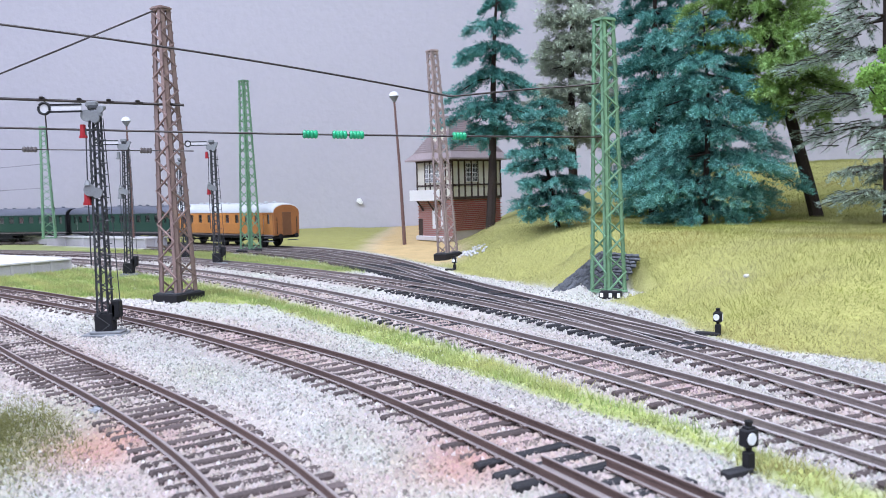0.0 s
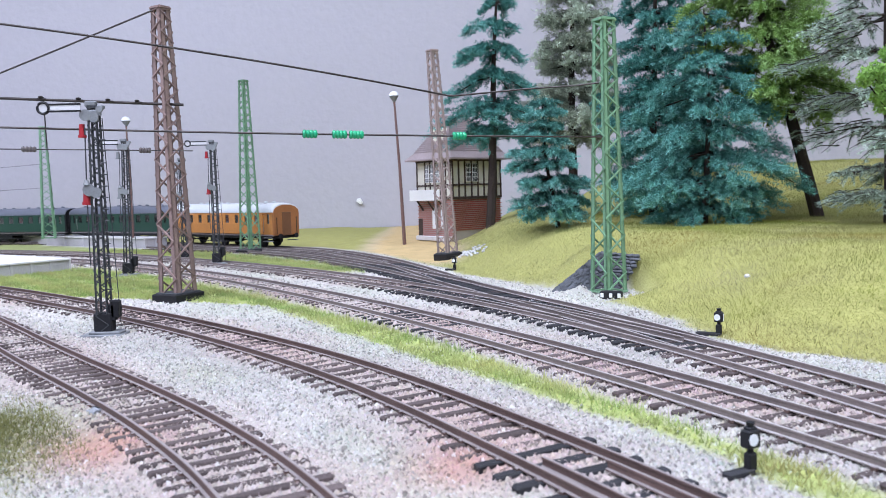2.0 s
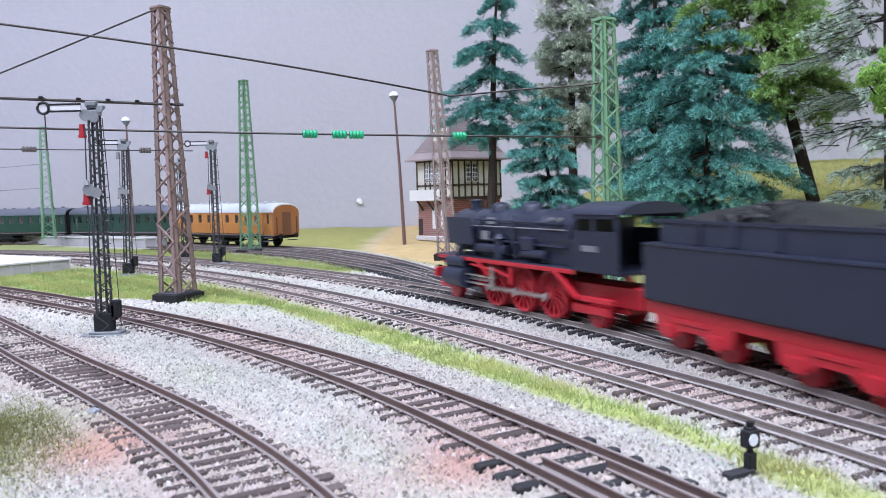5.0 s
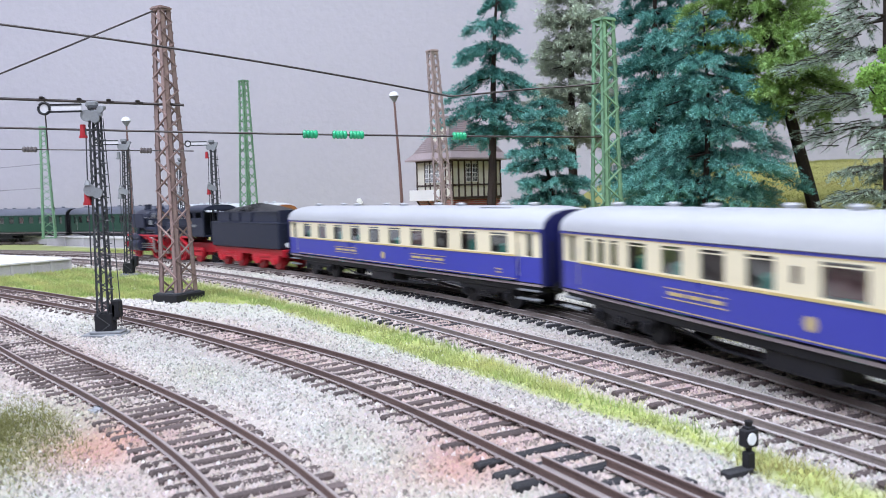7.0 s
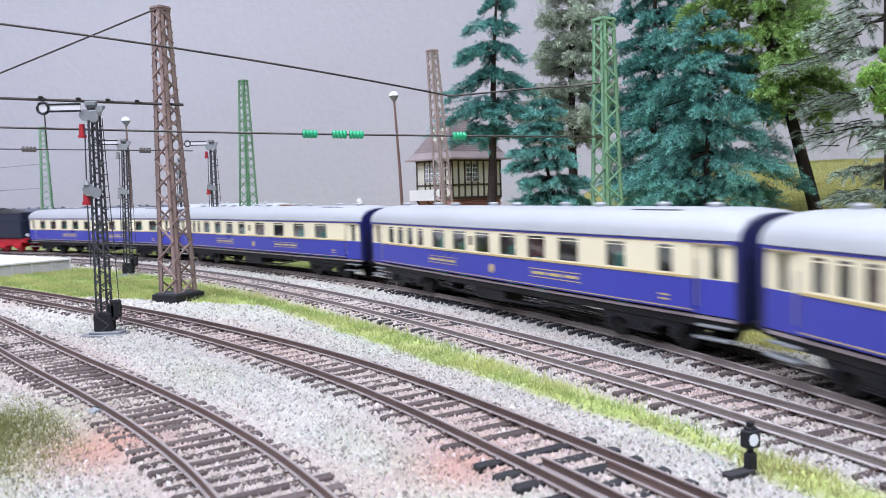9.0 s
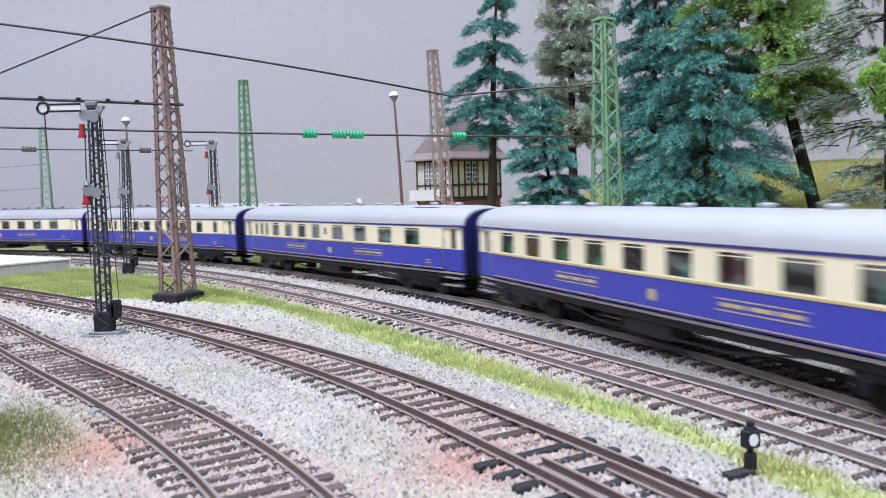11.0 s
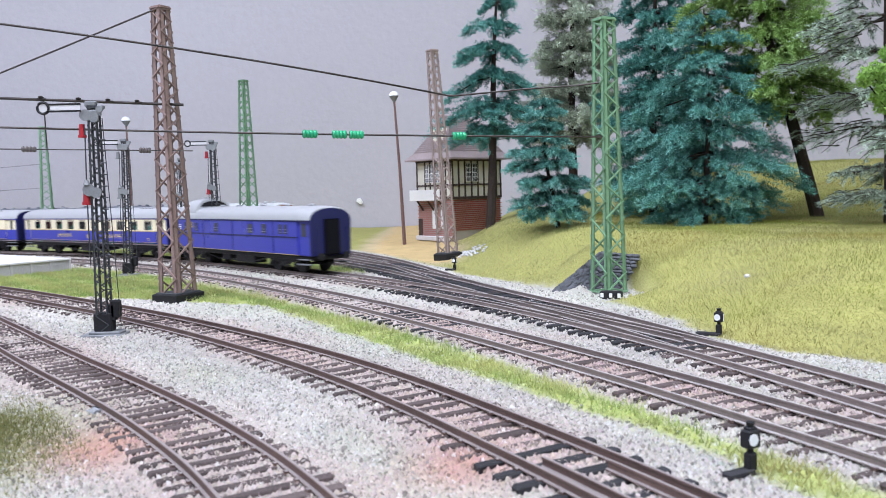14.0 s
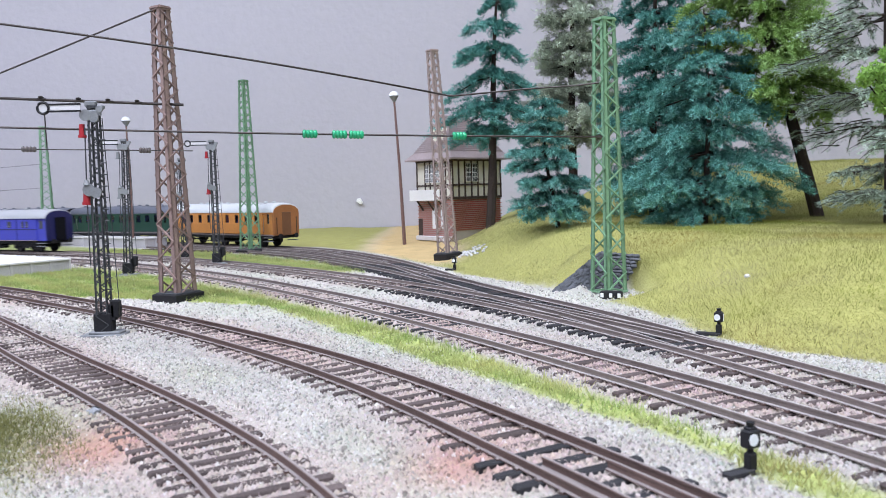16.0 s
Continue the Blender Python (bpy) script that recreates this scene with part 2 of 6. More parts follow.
def raw_mesh(name, verts, faces, mat, tone=None):
    """Large meshes from arrays of vertices (mm) and equal-sized faces, with a colour for each vertex."""
    me = bpy.data.meshes.new(name)
    v, f = np.asarray(verts, np.float32) * MM, np.asarray(faces, np.int32)
    k = f.shape[1]
    me.vertices.add(len(v))
    me.vertices.foreach_set("co", v.ravel())
    me.loops.add(f.size)
    me.loops.foreach_set("vertex_index", f.ravel())
    me.polygons.add(len(f))
    me.polygons.foreach_set("loop_start", np.arange(0, f.size, k, dtype=np.int32))
    me.polygons.foreach_set("loop_total", np.full(len(f), k, np.int32))
    if tone is not None:
        col = me.color_attributes.new("tone", "FLOAT_COLOR", "POINT")
        col.data.foreach_set("color", np.c_[tone, np.ones(len(tone))].astype(np.float32).ravel())
    me.materials.append(mat)
    me.update(calc_edges=True)
    me.validate()
    return me


# ---- the plan: centre lines of the tracks ----
def spline(pts, step=3.0):
    """A smooth line through plan points, at even steps, with its arc length."""
    p = np.array(pts, float)
    p = np.vstack([2 * p[0] - p[1], p, 2 * p[-1] - p[-2]])
    out = []
    for i in range(1, len(p) - 2):
        a, b, c, d = p[i - 1:i + 3]
        ta, tb, tc = (max(np.linalg.norm(v), 1e-6) ** 0.5 for v in (b - a, c - b, d - c))
        m1 = tb * ((b - a) / ta - (c - a) / (ta + tb) + (c - b) / tb)
        m2 = tb * ((c - b) / tb - (d - b) / (tb + tc) + (d - c) / tc)
        u = np.linspace(0, 1, 40, endpoint=False)[:, None]
        out.append((2 * u**3 - 3 * u**2 + 1) * b + (u**3 - 2 * u**2 + u) * m1 + (-2 * u**3 + 3 * u**2) * c + (u**3 - u**2) * m2)
    q = np.vstack(out + [p[-2:-1]])
    s = np.r_[0, np.cumsum(np.linalg.norm(np.diff(q, axis=0), axis=1))]
    e = np.arange(0, s[-1], step)
    return np.c_[np.interp(e, s, q[:, 0]), np.interp(e, s, q[:, 1])], e


LINE_A = [(8, -500), (8, -60), (4, 40), (-17, 110), (-37, 149), (-64, 188), (-95, 226), (-129, 265), (-162, 304), (-195, 344), (-240, 396), (-330, 480), (-480, 590), (-700, 690), (-1400, 800), (-2600, 830)]
LINE_B = [(100, -500), (90, -100), (80, -20), (66, 50), (46, 110), (13, 174), (-27, 238), (-77, 301), (-136, 365), (-203, 429), (-273, 492), (-345, 550), (-470, 640), (-700, 770), (-1000, 860), (-2600, 900)]
LINE_C = [(143, -800), (138, -300), (128, -80), (122, 0), (114, 60), (102, 120), (72, 190), (36, 260), (-4, 330), (-48, 400), (-96, 470), (-149, 540), (-210, 610), (-281, 680), (-370, 755), (-520, 850), (-720, 930), (-1000, 980), (-2600, 1010)]
LINE_D = [(170, -3300), (170, -800), (165, -300), (155, -60), (146, 20), (134, 90), (119, 150), (83, 262), (29, 375), (-41, 488), (-129, 600), (-236, 712), (-367, 825), (-528, 920), (-720, 995), (-950, 1045), (-1300, 1072), (-2900, 1085)]
LINE_E = [(84, 262), (73, 300), (54, 352), (36, 395), (10, 462), (-10, 530), (-39, 620), (-70, 692), (-110, 765), (-158, 822), (-245, 900), (-345, 985), (-470, 1060), (-640, 1120), (-900, 1160), (-2600, 1190)]
LINE_F = [(24, 428), (5, 475), (-17, 525), (-36, 567), (-66, 624), (-103, 690), (-148, 755), (-220, 830), (-330, 912)]


# ---- the room ----
def structure(name, shape, mat, label, category):
    return tagged(part(name, shape, mat, None, "", False), label, category, "", "structure")


def slab(a, b, z0, z1, t):
    """An upright wall from a to b, with its thickness on the far side."""
    a, b = Vector((*a, 0)), Vector((*b, 0))
    d = (b - a).normalized()
    n = Vector((-d.y, d.x, 0)) * t
    return Shape().loft([[Vector((*p.xy, z)) for p in (a, b, b + n, a + n)] for z in (z0, z1)])


BACK_L, BACK_R = (-3600, 1700), (1900, 1050)
structure("wall_north", slab(BACK_L, BACK_R, -1000, CEIL, 100), M_WALL, "pale grey textured plaster wall behind the layout", "wall")
structure("wall_east", slab(BACK_R, (1900, -3700), -1000, CEIL, 100), M_ROOM, "plain white room wall beside the layout", "wall")
structure("wall_south", slab((1900, -3700), (-3600, -3700), -1000, CEIL, 100), M_ROOM, "plain white room wall behind the camera", "wall")
structure("wall_west", slab((-3600, -3700), BACK_L, -1000, CEIL, 100), M_ROOM, "plain white room wall closing the room", "wall")
structure("ceiling", Shape().box((-850, -1000, CEIL + 50), (5800, 5900, 100)), M_ROOM, "plain white ceiling with flat lamps", "ceiling")
structure("floor", Shape().box((-850, -1000, -1050), (5800, 5900, 100)), M_FLOORING, "plain grey room floor under the layout", "floor")
M_DIFFUSER = glow_material("lamp_diffuser", (1, 0.99, 0.98), 2.0)
for lx, ly, lsx, lsy in LAMPS:
    lamp = thing("ceiling_lamp", lx, ly, CEIL, 0, "flat white fluorescent ceiling lamp, switched on", "ceiling lamp", "ceiling lamps")
    part("frame", Shape().box((0, 0, -15), (lsx + 40, lsy + 40, 30), None, 4), M_WHITE, lamp)
    part("diffuser", Shape().box((0, 0, -33), (lsx, lsy, 6)), M_DIFFUSER, lamp, "glowing white diffuser")


# ---- ground ----
TOE = np.array([(-330, 1010), (-130, 868), (-70, 770), (-25, 660), (13, 546), (62, 441), (90, 371), (98, 293), (114, 263), (140, 236), (185, 150), (205, 40), (215, -200), (215, -3400)], float)


def off_line(X, Y, line):
    """Signed distance of plan points from a line: positive on the left of the way along it."""
    best, sign = np.full(X.shape, 1e9), np.ones(X.shape)
    for a, b in zip(line[:-1], line[1:]):
        d = b - a
        u = np.clip(((X - a[0]) * d[0] + (Y - a[1]) * d[1]) / (d @ d), 0, 1)
        ex, ey = X - a[0] - u * d[0], Y - a[1] - u * d[1]
        q = ex * ex + ey * ey
        m = q < best
        best = np.where(m, q, best)
        sign = np.where(m, np.sign(d[0] * ey - d[1] * ex), sign)
    return np.sqrt(best) * sign


def line_pts(line):
    p, _ = spline(line, 12.0)
    return p[(p[:, 1] > -200) & (p[:, 0] > -900)]


PA, PB, PC, PD, PE, PF = (line_pts(q) for q in (LINE_A, LINE_B, LINE_C, LINE_D, LINE_E, LINE_F))
def smooth01(x):
    x = np.clip(x, 0, 1)
    return x * x * (3 - 2 * x)


def wobble(X, Y, k, seed=0.0):
    return (np.sin(X / k + 1.3 * seed) * np.cos(Y / k * 1.13 + seed) + 0.5 * np.sin(X / k * 2.3 + Y / k * 1.7 + seed * 2.1)) / 1.5


def height(X, Y, notch=True):
    """The lie of the land: flat track bed, the grassy bank behind it, and a rise further back."""
    d = off_line(X, Y, TOE)
    full = 3 + 26 * np.maximum(smooth01((X - (Y - 560) * 0.12 + 25) / 75), smooth01((470 - Y) / 90))
    bank = full * smooth01(d / 92) ** 0.85 + 1.2 * wobble(X, Y, 22) * smooth01(d / 40)
    rise = 46 * smooth01(((X - 150) * 0.6 + (Y - 640) * 0.5) / 210) * smooth01(d / 120) * smooth01((X - 170) / 120)
    niche = smooth01((np.maximum(np.abs(X - 92) / 15, np.abs(Y - 422) / 24) - 0.85) / 0.2)
    if not notch:
        niche = 1.0
    bank = bank + 12 * np.exp(-(((X - 84) / 18) ** 2 + ((Y - 466) / 18) ** 2)) * smooth01(d / 8)
    z = -4.1 + (bank + rise) * niche + 0.35 * wobble(X, Y, 9, 2) + 0.25 * wobble(X, Y, 4, 5)
    mound = 5 * np.exp(-(((X + 114) / 18) ** 2 + ((Y - 172) / 28) ** 2))
    bed = np.maximum.reduce([smooth01((17.5 - np.abs(off_line(X, Y, q))) / 4) * k for q, k in ((PA, 1.05), (PB, 1.08), (PC, 1.05 + 0.45 * smooth01((Y - 250) / 80)), (PD, 0.95 + 0.25 * smooth01((Y - 420) / 60)), (PE, 0.7), (PF, 0.7))])
    return z + mound + bed


C_BALLAST, C_RUST = np.array((0.378, 0.36, 0.333)), np.array((0.37, 0.275, 0.25))
C_SAND, C_EARTH, C_DARKBED = np.array((0.60, 0.44, 0.22)), np.array((0.36, 0.35, 0.12)), np.array((0.31, 0.30, 0.315))


def zones(X, Y):
    """Shares of grass, sand, rust and dark bed, from the plan."""
    d = off_line(X, Y, TOE)
    w = wobble(X, Y, 17, 1) * 3 + wobble(X, Y, 6, 3) * 1.5
    oa, ob, oc, od, oe, of = (off_line(X, Y, q) for q in (PA, PB, PC, PD, PE, PF))
    grass = smooth01((d + w + 2) / 7)
    grass = grass * smooth01((np.maximum(np.abs(X - 82) / 23, np.abs(Y - 421) / 25) - 0.9) / 0.12)
    sand = smooth01((Y - 600) / 50) * smooth01((30 - X) / 30) * smooth01((d + 4) / 12) * smooth01((X + 95 + 2 * w) / 35)
    strip = smooth01((oc - 15 + w * 0.5) / 4) * smooth01((37 - 8 * smooth01((300 - Y) / 150) + 90 * smooth01((Y - 400) / 120) - oc + w) / 6) * smooth01((-ob - 19 + w) / 5) * smooth01((700 - Y) / 60)
    back = smooth01((-od - 16 + w) / 5) * smooth01((of - 13 + w) / 5) * smooth01((oe - 13) / 5) * smooth01((Y - 560) / 40) * 0.9
    rust = np.zeros(X.shape)
    for o, k in ((oa, 0.5), (ob, 0.9), (oc, 0.85), (od, 0.7)):
        rust = np.maximum(rust, k * smooth01((20 - np.abs(o) + 2 * w) / 12))
    rust *= smooth01(0.72 + wobble(X, Y, 30, 7) * 0.6)
    spot = 1.0 * np.exp(-(((X + 80) / 15) ** 2 + ((Y - 180) / 15) ** 2)) + 0.8 * np.exp(-(((X - 2) / 12) ** 2 + ((Y - 160) / 14) ** 2))
    veil = 0.5 * np.maximum.reduce([smooth01((34 - np.abs(o) + 3 * w) / 22) for o in (oa, ob, oc)]) * smooth01(0.6 + wobble(X, Y, 41, 2) * 0.7)
    rust = np.maximum(rust, veil)
    dark = np.maximum(smooth01((14 - np.abs(oe)) / 6) * smooth01((Y - 330) / 60), smooth01((14 - np.abs(of)) / 6))
    moss = 0.95 * np.exp(-(((X + 108) / 20) ** 2 + ((Y - 172) / 38) ** 2)) + 0.35 * smooth01(wobble(X, Y, 26, 11) - 0.45) * smooth01((ob - 16) / 10) * smooth01((-oa - 16) / 10)
    return grass * (1 - sand), sand, np.maximum(strip, back), rust, dark, np.clip(moss, 0, 1), np.clip(0.85 * spot, 0, 0.75)


def ground_tone(X, Y):
    g, sand, strip, rust, dark, moss, stain = zones(X, Y)
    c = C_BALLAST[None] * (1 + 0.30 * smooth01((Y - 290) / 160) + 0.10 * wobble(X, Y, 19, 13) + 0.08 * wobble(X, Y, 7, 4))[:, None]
    green = smooth01(wobble(X, Y, 33, 21))[:, None] * 0.4
    c = c * (1 - green) + green * np.array((0.345, 0.375, 0.29))[None]
    for w, col in ((rust, C_RUST), (stain, np.array((0.38, 0.19, 0.155))), (dark, C_DARKBED), (moss, np.array((0.21, 0.21, 0.10))), (strip, np.array((0.33, 0.37, 0.13))), (g, C_EARTH), (sand, C_SAND)):
        c = c * (1 - w[:, None]) + col * w[:, None]
    return c


gx = np.r_[np.arange(-3580, -700, 60), np.arange(-700, -420, 14), np.arange(-420, 420, 5), np.arange(420, 700, 14), np.arange(700, 1880, 60)]
gy = np.r_[np.arange(-3680, -100, 80), np.arange(-100, 80, 12), np.arange(80, 720, 5), np.arange(720, 1060, 9)]
GX, GY = np.meshgrid(gx, gy)
# the last rows fold into the back wall
edge = 1700 - (GX + 3600) * 650 / 5500 - 2
GY2 = np.vstack([GY, np.minimum(edge[:1], 1200 + 0 * edge[:1]), edge[:1]])
GX2 = np.vstack([GX, GX[:2]])
GY2[-2] = 1060 + (edge[0] - 1060) * 0.5
gxx, gyy = GX2.ravel(), GY2.ravel()
nr, nc = GX2.shape
ii = np.arange(nr * nc).reshape(nr, nc)
quads = np.stack([ii[:-1, :-1], ii[:-1, 1:], ii[1:, 1:], ii[1:, :-1]], -1).reshape(-1, 4)
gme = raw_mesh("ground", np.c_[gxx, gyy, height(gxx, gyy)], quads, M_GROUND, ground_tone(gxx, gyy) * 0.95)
gme.shade_smooth()
tagged(new("ground", gme), "scenic baseboard of pale ballast, sand and a grassy bank", "ground", "", "structure")


# ---- tracks ----
RAIL_PROFILE = [(-0.8, -2.1), (0.8, -2.1), (0.8, -1.85), (0.22, -1.65), (0.22, -0.65), (0.4, -0.5), (0.4, -0.07), (0.32, 0), (-0.32, 0), (-0.4, -0.07), (-0.4, -0.5), (-0.22, -0.65), (-0.22, -1.65), (-0.8, -1.85)]


def sweep(pts, off, profile, z=0.0):
    d = np.gradient(pts, axis=0)
    d /= np.linalg.norm(d, axis=1)[:, None]
    n = np.c_[d[:, 1], -d[:, 0]]
    rings = [[(p[0] + (off + a) * m[0], p[1] + (off + a) * m[1], z + b) for a, b in profile] for p, m in zip(pts, n)]
    return Shape().loft(rings)


def sleeper_mesh(name, length, mat, seed):
    r = random.Random(seed)
    s = Shape().box((0, 0, -1.0), (length, 2.7, 2.0), None, 0.3)
    s.v = [(x + r.uniform(-0.25, 0.25), y + r.uniform(-0.2, 0.2), z + r.uniform(-0.12, 0.12)) for x, y, z in s.v]
    return mesh_of(name, s, mat, False)


SLEEPERS = [sleeper_mesh("sleeper", 29.5, M_SLEEPER, k) for k in range(4)]
SLEEPERS_DARK = [sleeper_mesh("sleeper", 30.5, M_SLEEPER_DARK, k) for k in range(4)]


def track(line, label, near, dark=(0, 0), rails=(-8.7, 8.7), pitch=5.9, metal=None):
    """A track: two rails along its centre line, sleepers one by one in the stretch near (plan y), the rest joined."""
    tr = thing("railway_track", 0, 0, 0, 0, label, "track", "tracks")
    p, s = spline(line, 5.0)
    for off in rails:
        part("rail", sweep(p, off, RAIL_PROFILE), metal or M_RAIL, tr)
    q, _ = spline(line, pitch)
    d = np.gradient(q, axis=0)
    far, clips = Shape(), Shape()
    r = random.Random(len(label))
    for k, (c, e) in enumerate(zip(q, d)):
        a = math.atan2(e[1], e[0]) - math.pi / 2 + r.uniform(-0.03, 0.03)
        z = -2.3 + r.uniform(-0.4, 0.1)
        if near[0] < c[1] < near[1]:
            black = dark[0] < c[1] < dark[1]
            ob = new("sleeper", (SLEEPERS_DARK if black else SLEEPERS)[k % 4])
            ob.parent = tr
            ob.matrix_basis = at(c[0] + r.uniform(-0.5, 0.5), c[1], z + (0.3 if black else 0), 0, 0, math.degrees(a))
            m = Matrix.Translation((c[0], c[1], -2.1)) @ Matrix.Rotation(a, 4, "Z")
            for off in rails:
                for side in (-1.5, 1.5):
                    clips.box((off + side * 0.75, 0, 0.0), (0.8, 1.1, 0.7), m)
        else:
            far.box((0, 0, -1), (29.5, 2.5, 2), Matrix.Translation((c[0], c[1], z)) @ Matrix.Rotation(a, 4, "Z"))
    if clips.v:
        tagged(part("fastening", clips, M_RAIL, tr, "", False), kind="stuff")
    if far.v:
        tagged(part("sleeper_run", far, M_SLEEPER, tr, "", False), kind="stuff")
    return tr


track(LINE_A, "rusty curved track on grey sleepers in pale ballast", (60, 440))
TRACK_B = track(LINE_B, "rusty curved track on brown sleepers beside the grass strip", (70, 640), (70, 166), pitch=7.2)
track(LINE_C, "rusty curved track on brown sleepers beyond the grass strip", (90, 760), (318, 372), pitch=7.2, metal=M_RAIL_GREY)
TRACK_D = track(LINE_D, "main running track with dark sleepers used by the train", (90, 900), (262, 470), pitch=7.0, metal=M_RAIL_GREY)
track(LINE_E, "dark siding track branching off behind the main track", (290, 900), (200, 620), metal=M_RAIL_GREY)
track(LINE_F, "short dark connecting track between siding and main track", (440, 860), (200, 620), metal=M_RAIL_GREY)

for off, y0, y1 in ((-4.6, 60, 160), (5.0, 60, 150)):
    p, _ = spline(LINE_B, 4.0)
    p = p[(p[:, 1] > y0) & (p[:, 1] < y1)]
    part("check_rail", sweep(p, off, RAIL_PROFILE), M_RAIL, TRACK_B, "short check rail of the turnout")
for off, y0, y1 in ((4.4, 272, 372), (-4.4, 330, 400)):
    p, _ = spline(LINE_D, 4.0)
    p = p[(p[:, 1] > y0) & (p[:, 1] < y1)]
    part("check_rail", sweep(p, off, RAIL_PROFILE), M_RAIL_GREY, TRACK_D, "short check rail of the turnout")


# ---- masts ----
def zat(x, y):
    return float(height(np.array([float(x)]), np.array([float(y)]))[0])


def lattice(mast, h, wb, wt, mat, leg, step, thick):
    """Four tapering angle legs and zigzag bracing on each face."""
    def corner(k, z):
        w = (wb + (wt - wb) * z / h) / 2
        return Vector((w * (1, 1, -1, -1)[k], w * (1, -1, -1, 1)[k], z))
    for k in range(4):
        s = Shape()
        a, b = corner(k, 0), corner(k, h)
        ix, iy = -math.copysign(1, a.x), -math.copysign(1, a.y)
        for dx, dy in ((leg * ix, thick * iy), (thick * ix, leg * iy)):
            s.loft([[p, p + Vector((dx, 0, 0)), p + Vector((dx, dy, 0)), p + Vector((0, dy, 0))] for p in (a, b)])
        part("leg", s, mat, mast)
    for k in range(4):
        s, z, side = Shape(), 1.0, 0
        while z < h - 2:
            w = wb + (wt - wb) * z / h
            nz = min(z + max(step, w * 0.74), h - 1)
            k2 = (k + 1) % 4
            a, b = (corner(k, z), corner(k2, nz)) if side else (corner(k2, z), corner(k, nz))
            s.bar(a, b, leg * 0.42, thick)
            side, z = 1 - side, nz
        for z in (0.8, h - 0.8):
            s.bar(corner(k, z), corner((k + 1) % 4, z), leg * 0.8, thick)
        part("lattice_bracing", s, mat, mast)
    c = Shape()
    w = wt / 2 + 0.05
    c.loft([[(-w, -w, z), (w, -w, z), (w, w, z), (-w, w, z)] for z in (h - 0.4, h + 0.3)])
    part("cap_plate", c, mat, mast)


def mast(name, x, y, z, rz, h, wb, wt, mat, label, block=True, leg=2.0, step=4.5, lean=0.0):
    m = thing(name, x, y, z, rz, label, "mast", "catenary masts", lean=lean)
    if block:
        part("footing", Shape().box((0, 0, 0.3), (wb * 1.45, wb * 1.3, 6.0), None, 0.5), M_BLACK, m, "black footing block")
        part("footing_top", Shape().box((0, 0, 3.5), (wb * 1.25, wb * 1.1, 1.0), None, 0.3), M_DARKMETAL, m)
    lattice(m, h, wb, wt, mat, leg, step, 0.7)
    return m


MAST_L = mast("lattice_mast", -148.5, 447, -3, 60, 160, 14.6, 7.0, M_MAST_BROWN, "tall rust-brown lattice mast on a black footing in the grass strip", leg=2.7, lean=-0.7)
mast("lattice_mast", 87.5, 425, -3.5, 28, 143, 13.6, 8.2, M_MAST_GREEN, "bright green lattice mast in a stone-lined notch of the bank", False, leg=2.2, lean=-0.3)
mast("lattice_mast", -193, 806, -3.5, 52, 171, 15.5, 6.9, M_MAST_GREEN, "green lattice mast beside the teak coach", True)
mast("lattice_mast", 4, 655, -1, 40, 167, 12.4, 6.8, M_MAST_PALE, "pale rust-brown lattice mast before the signal box", True, lean=-2.9)
mast("lattice_mast", -497, 1016, 7, 20, 140, 16, 7.5, M_MAST_GREEN, "green lattice mast on the far platform", False)


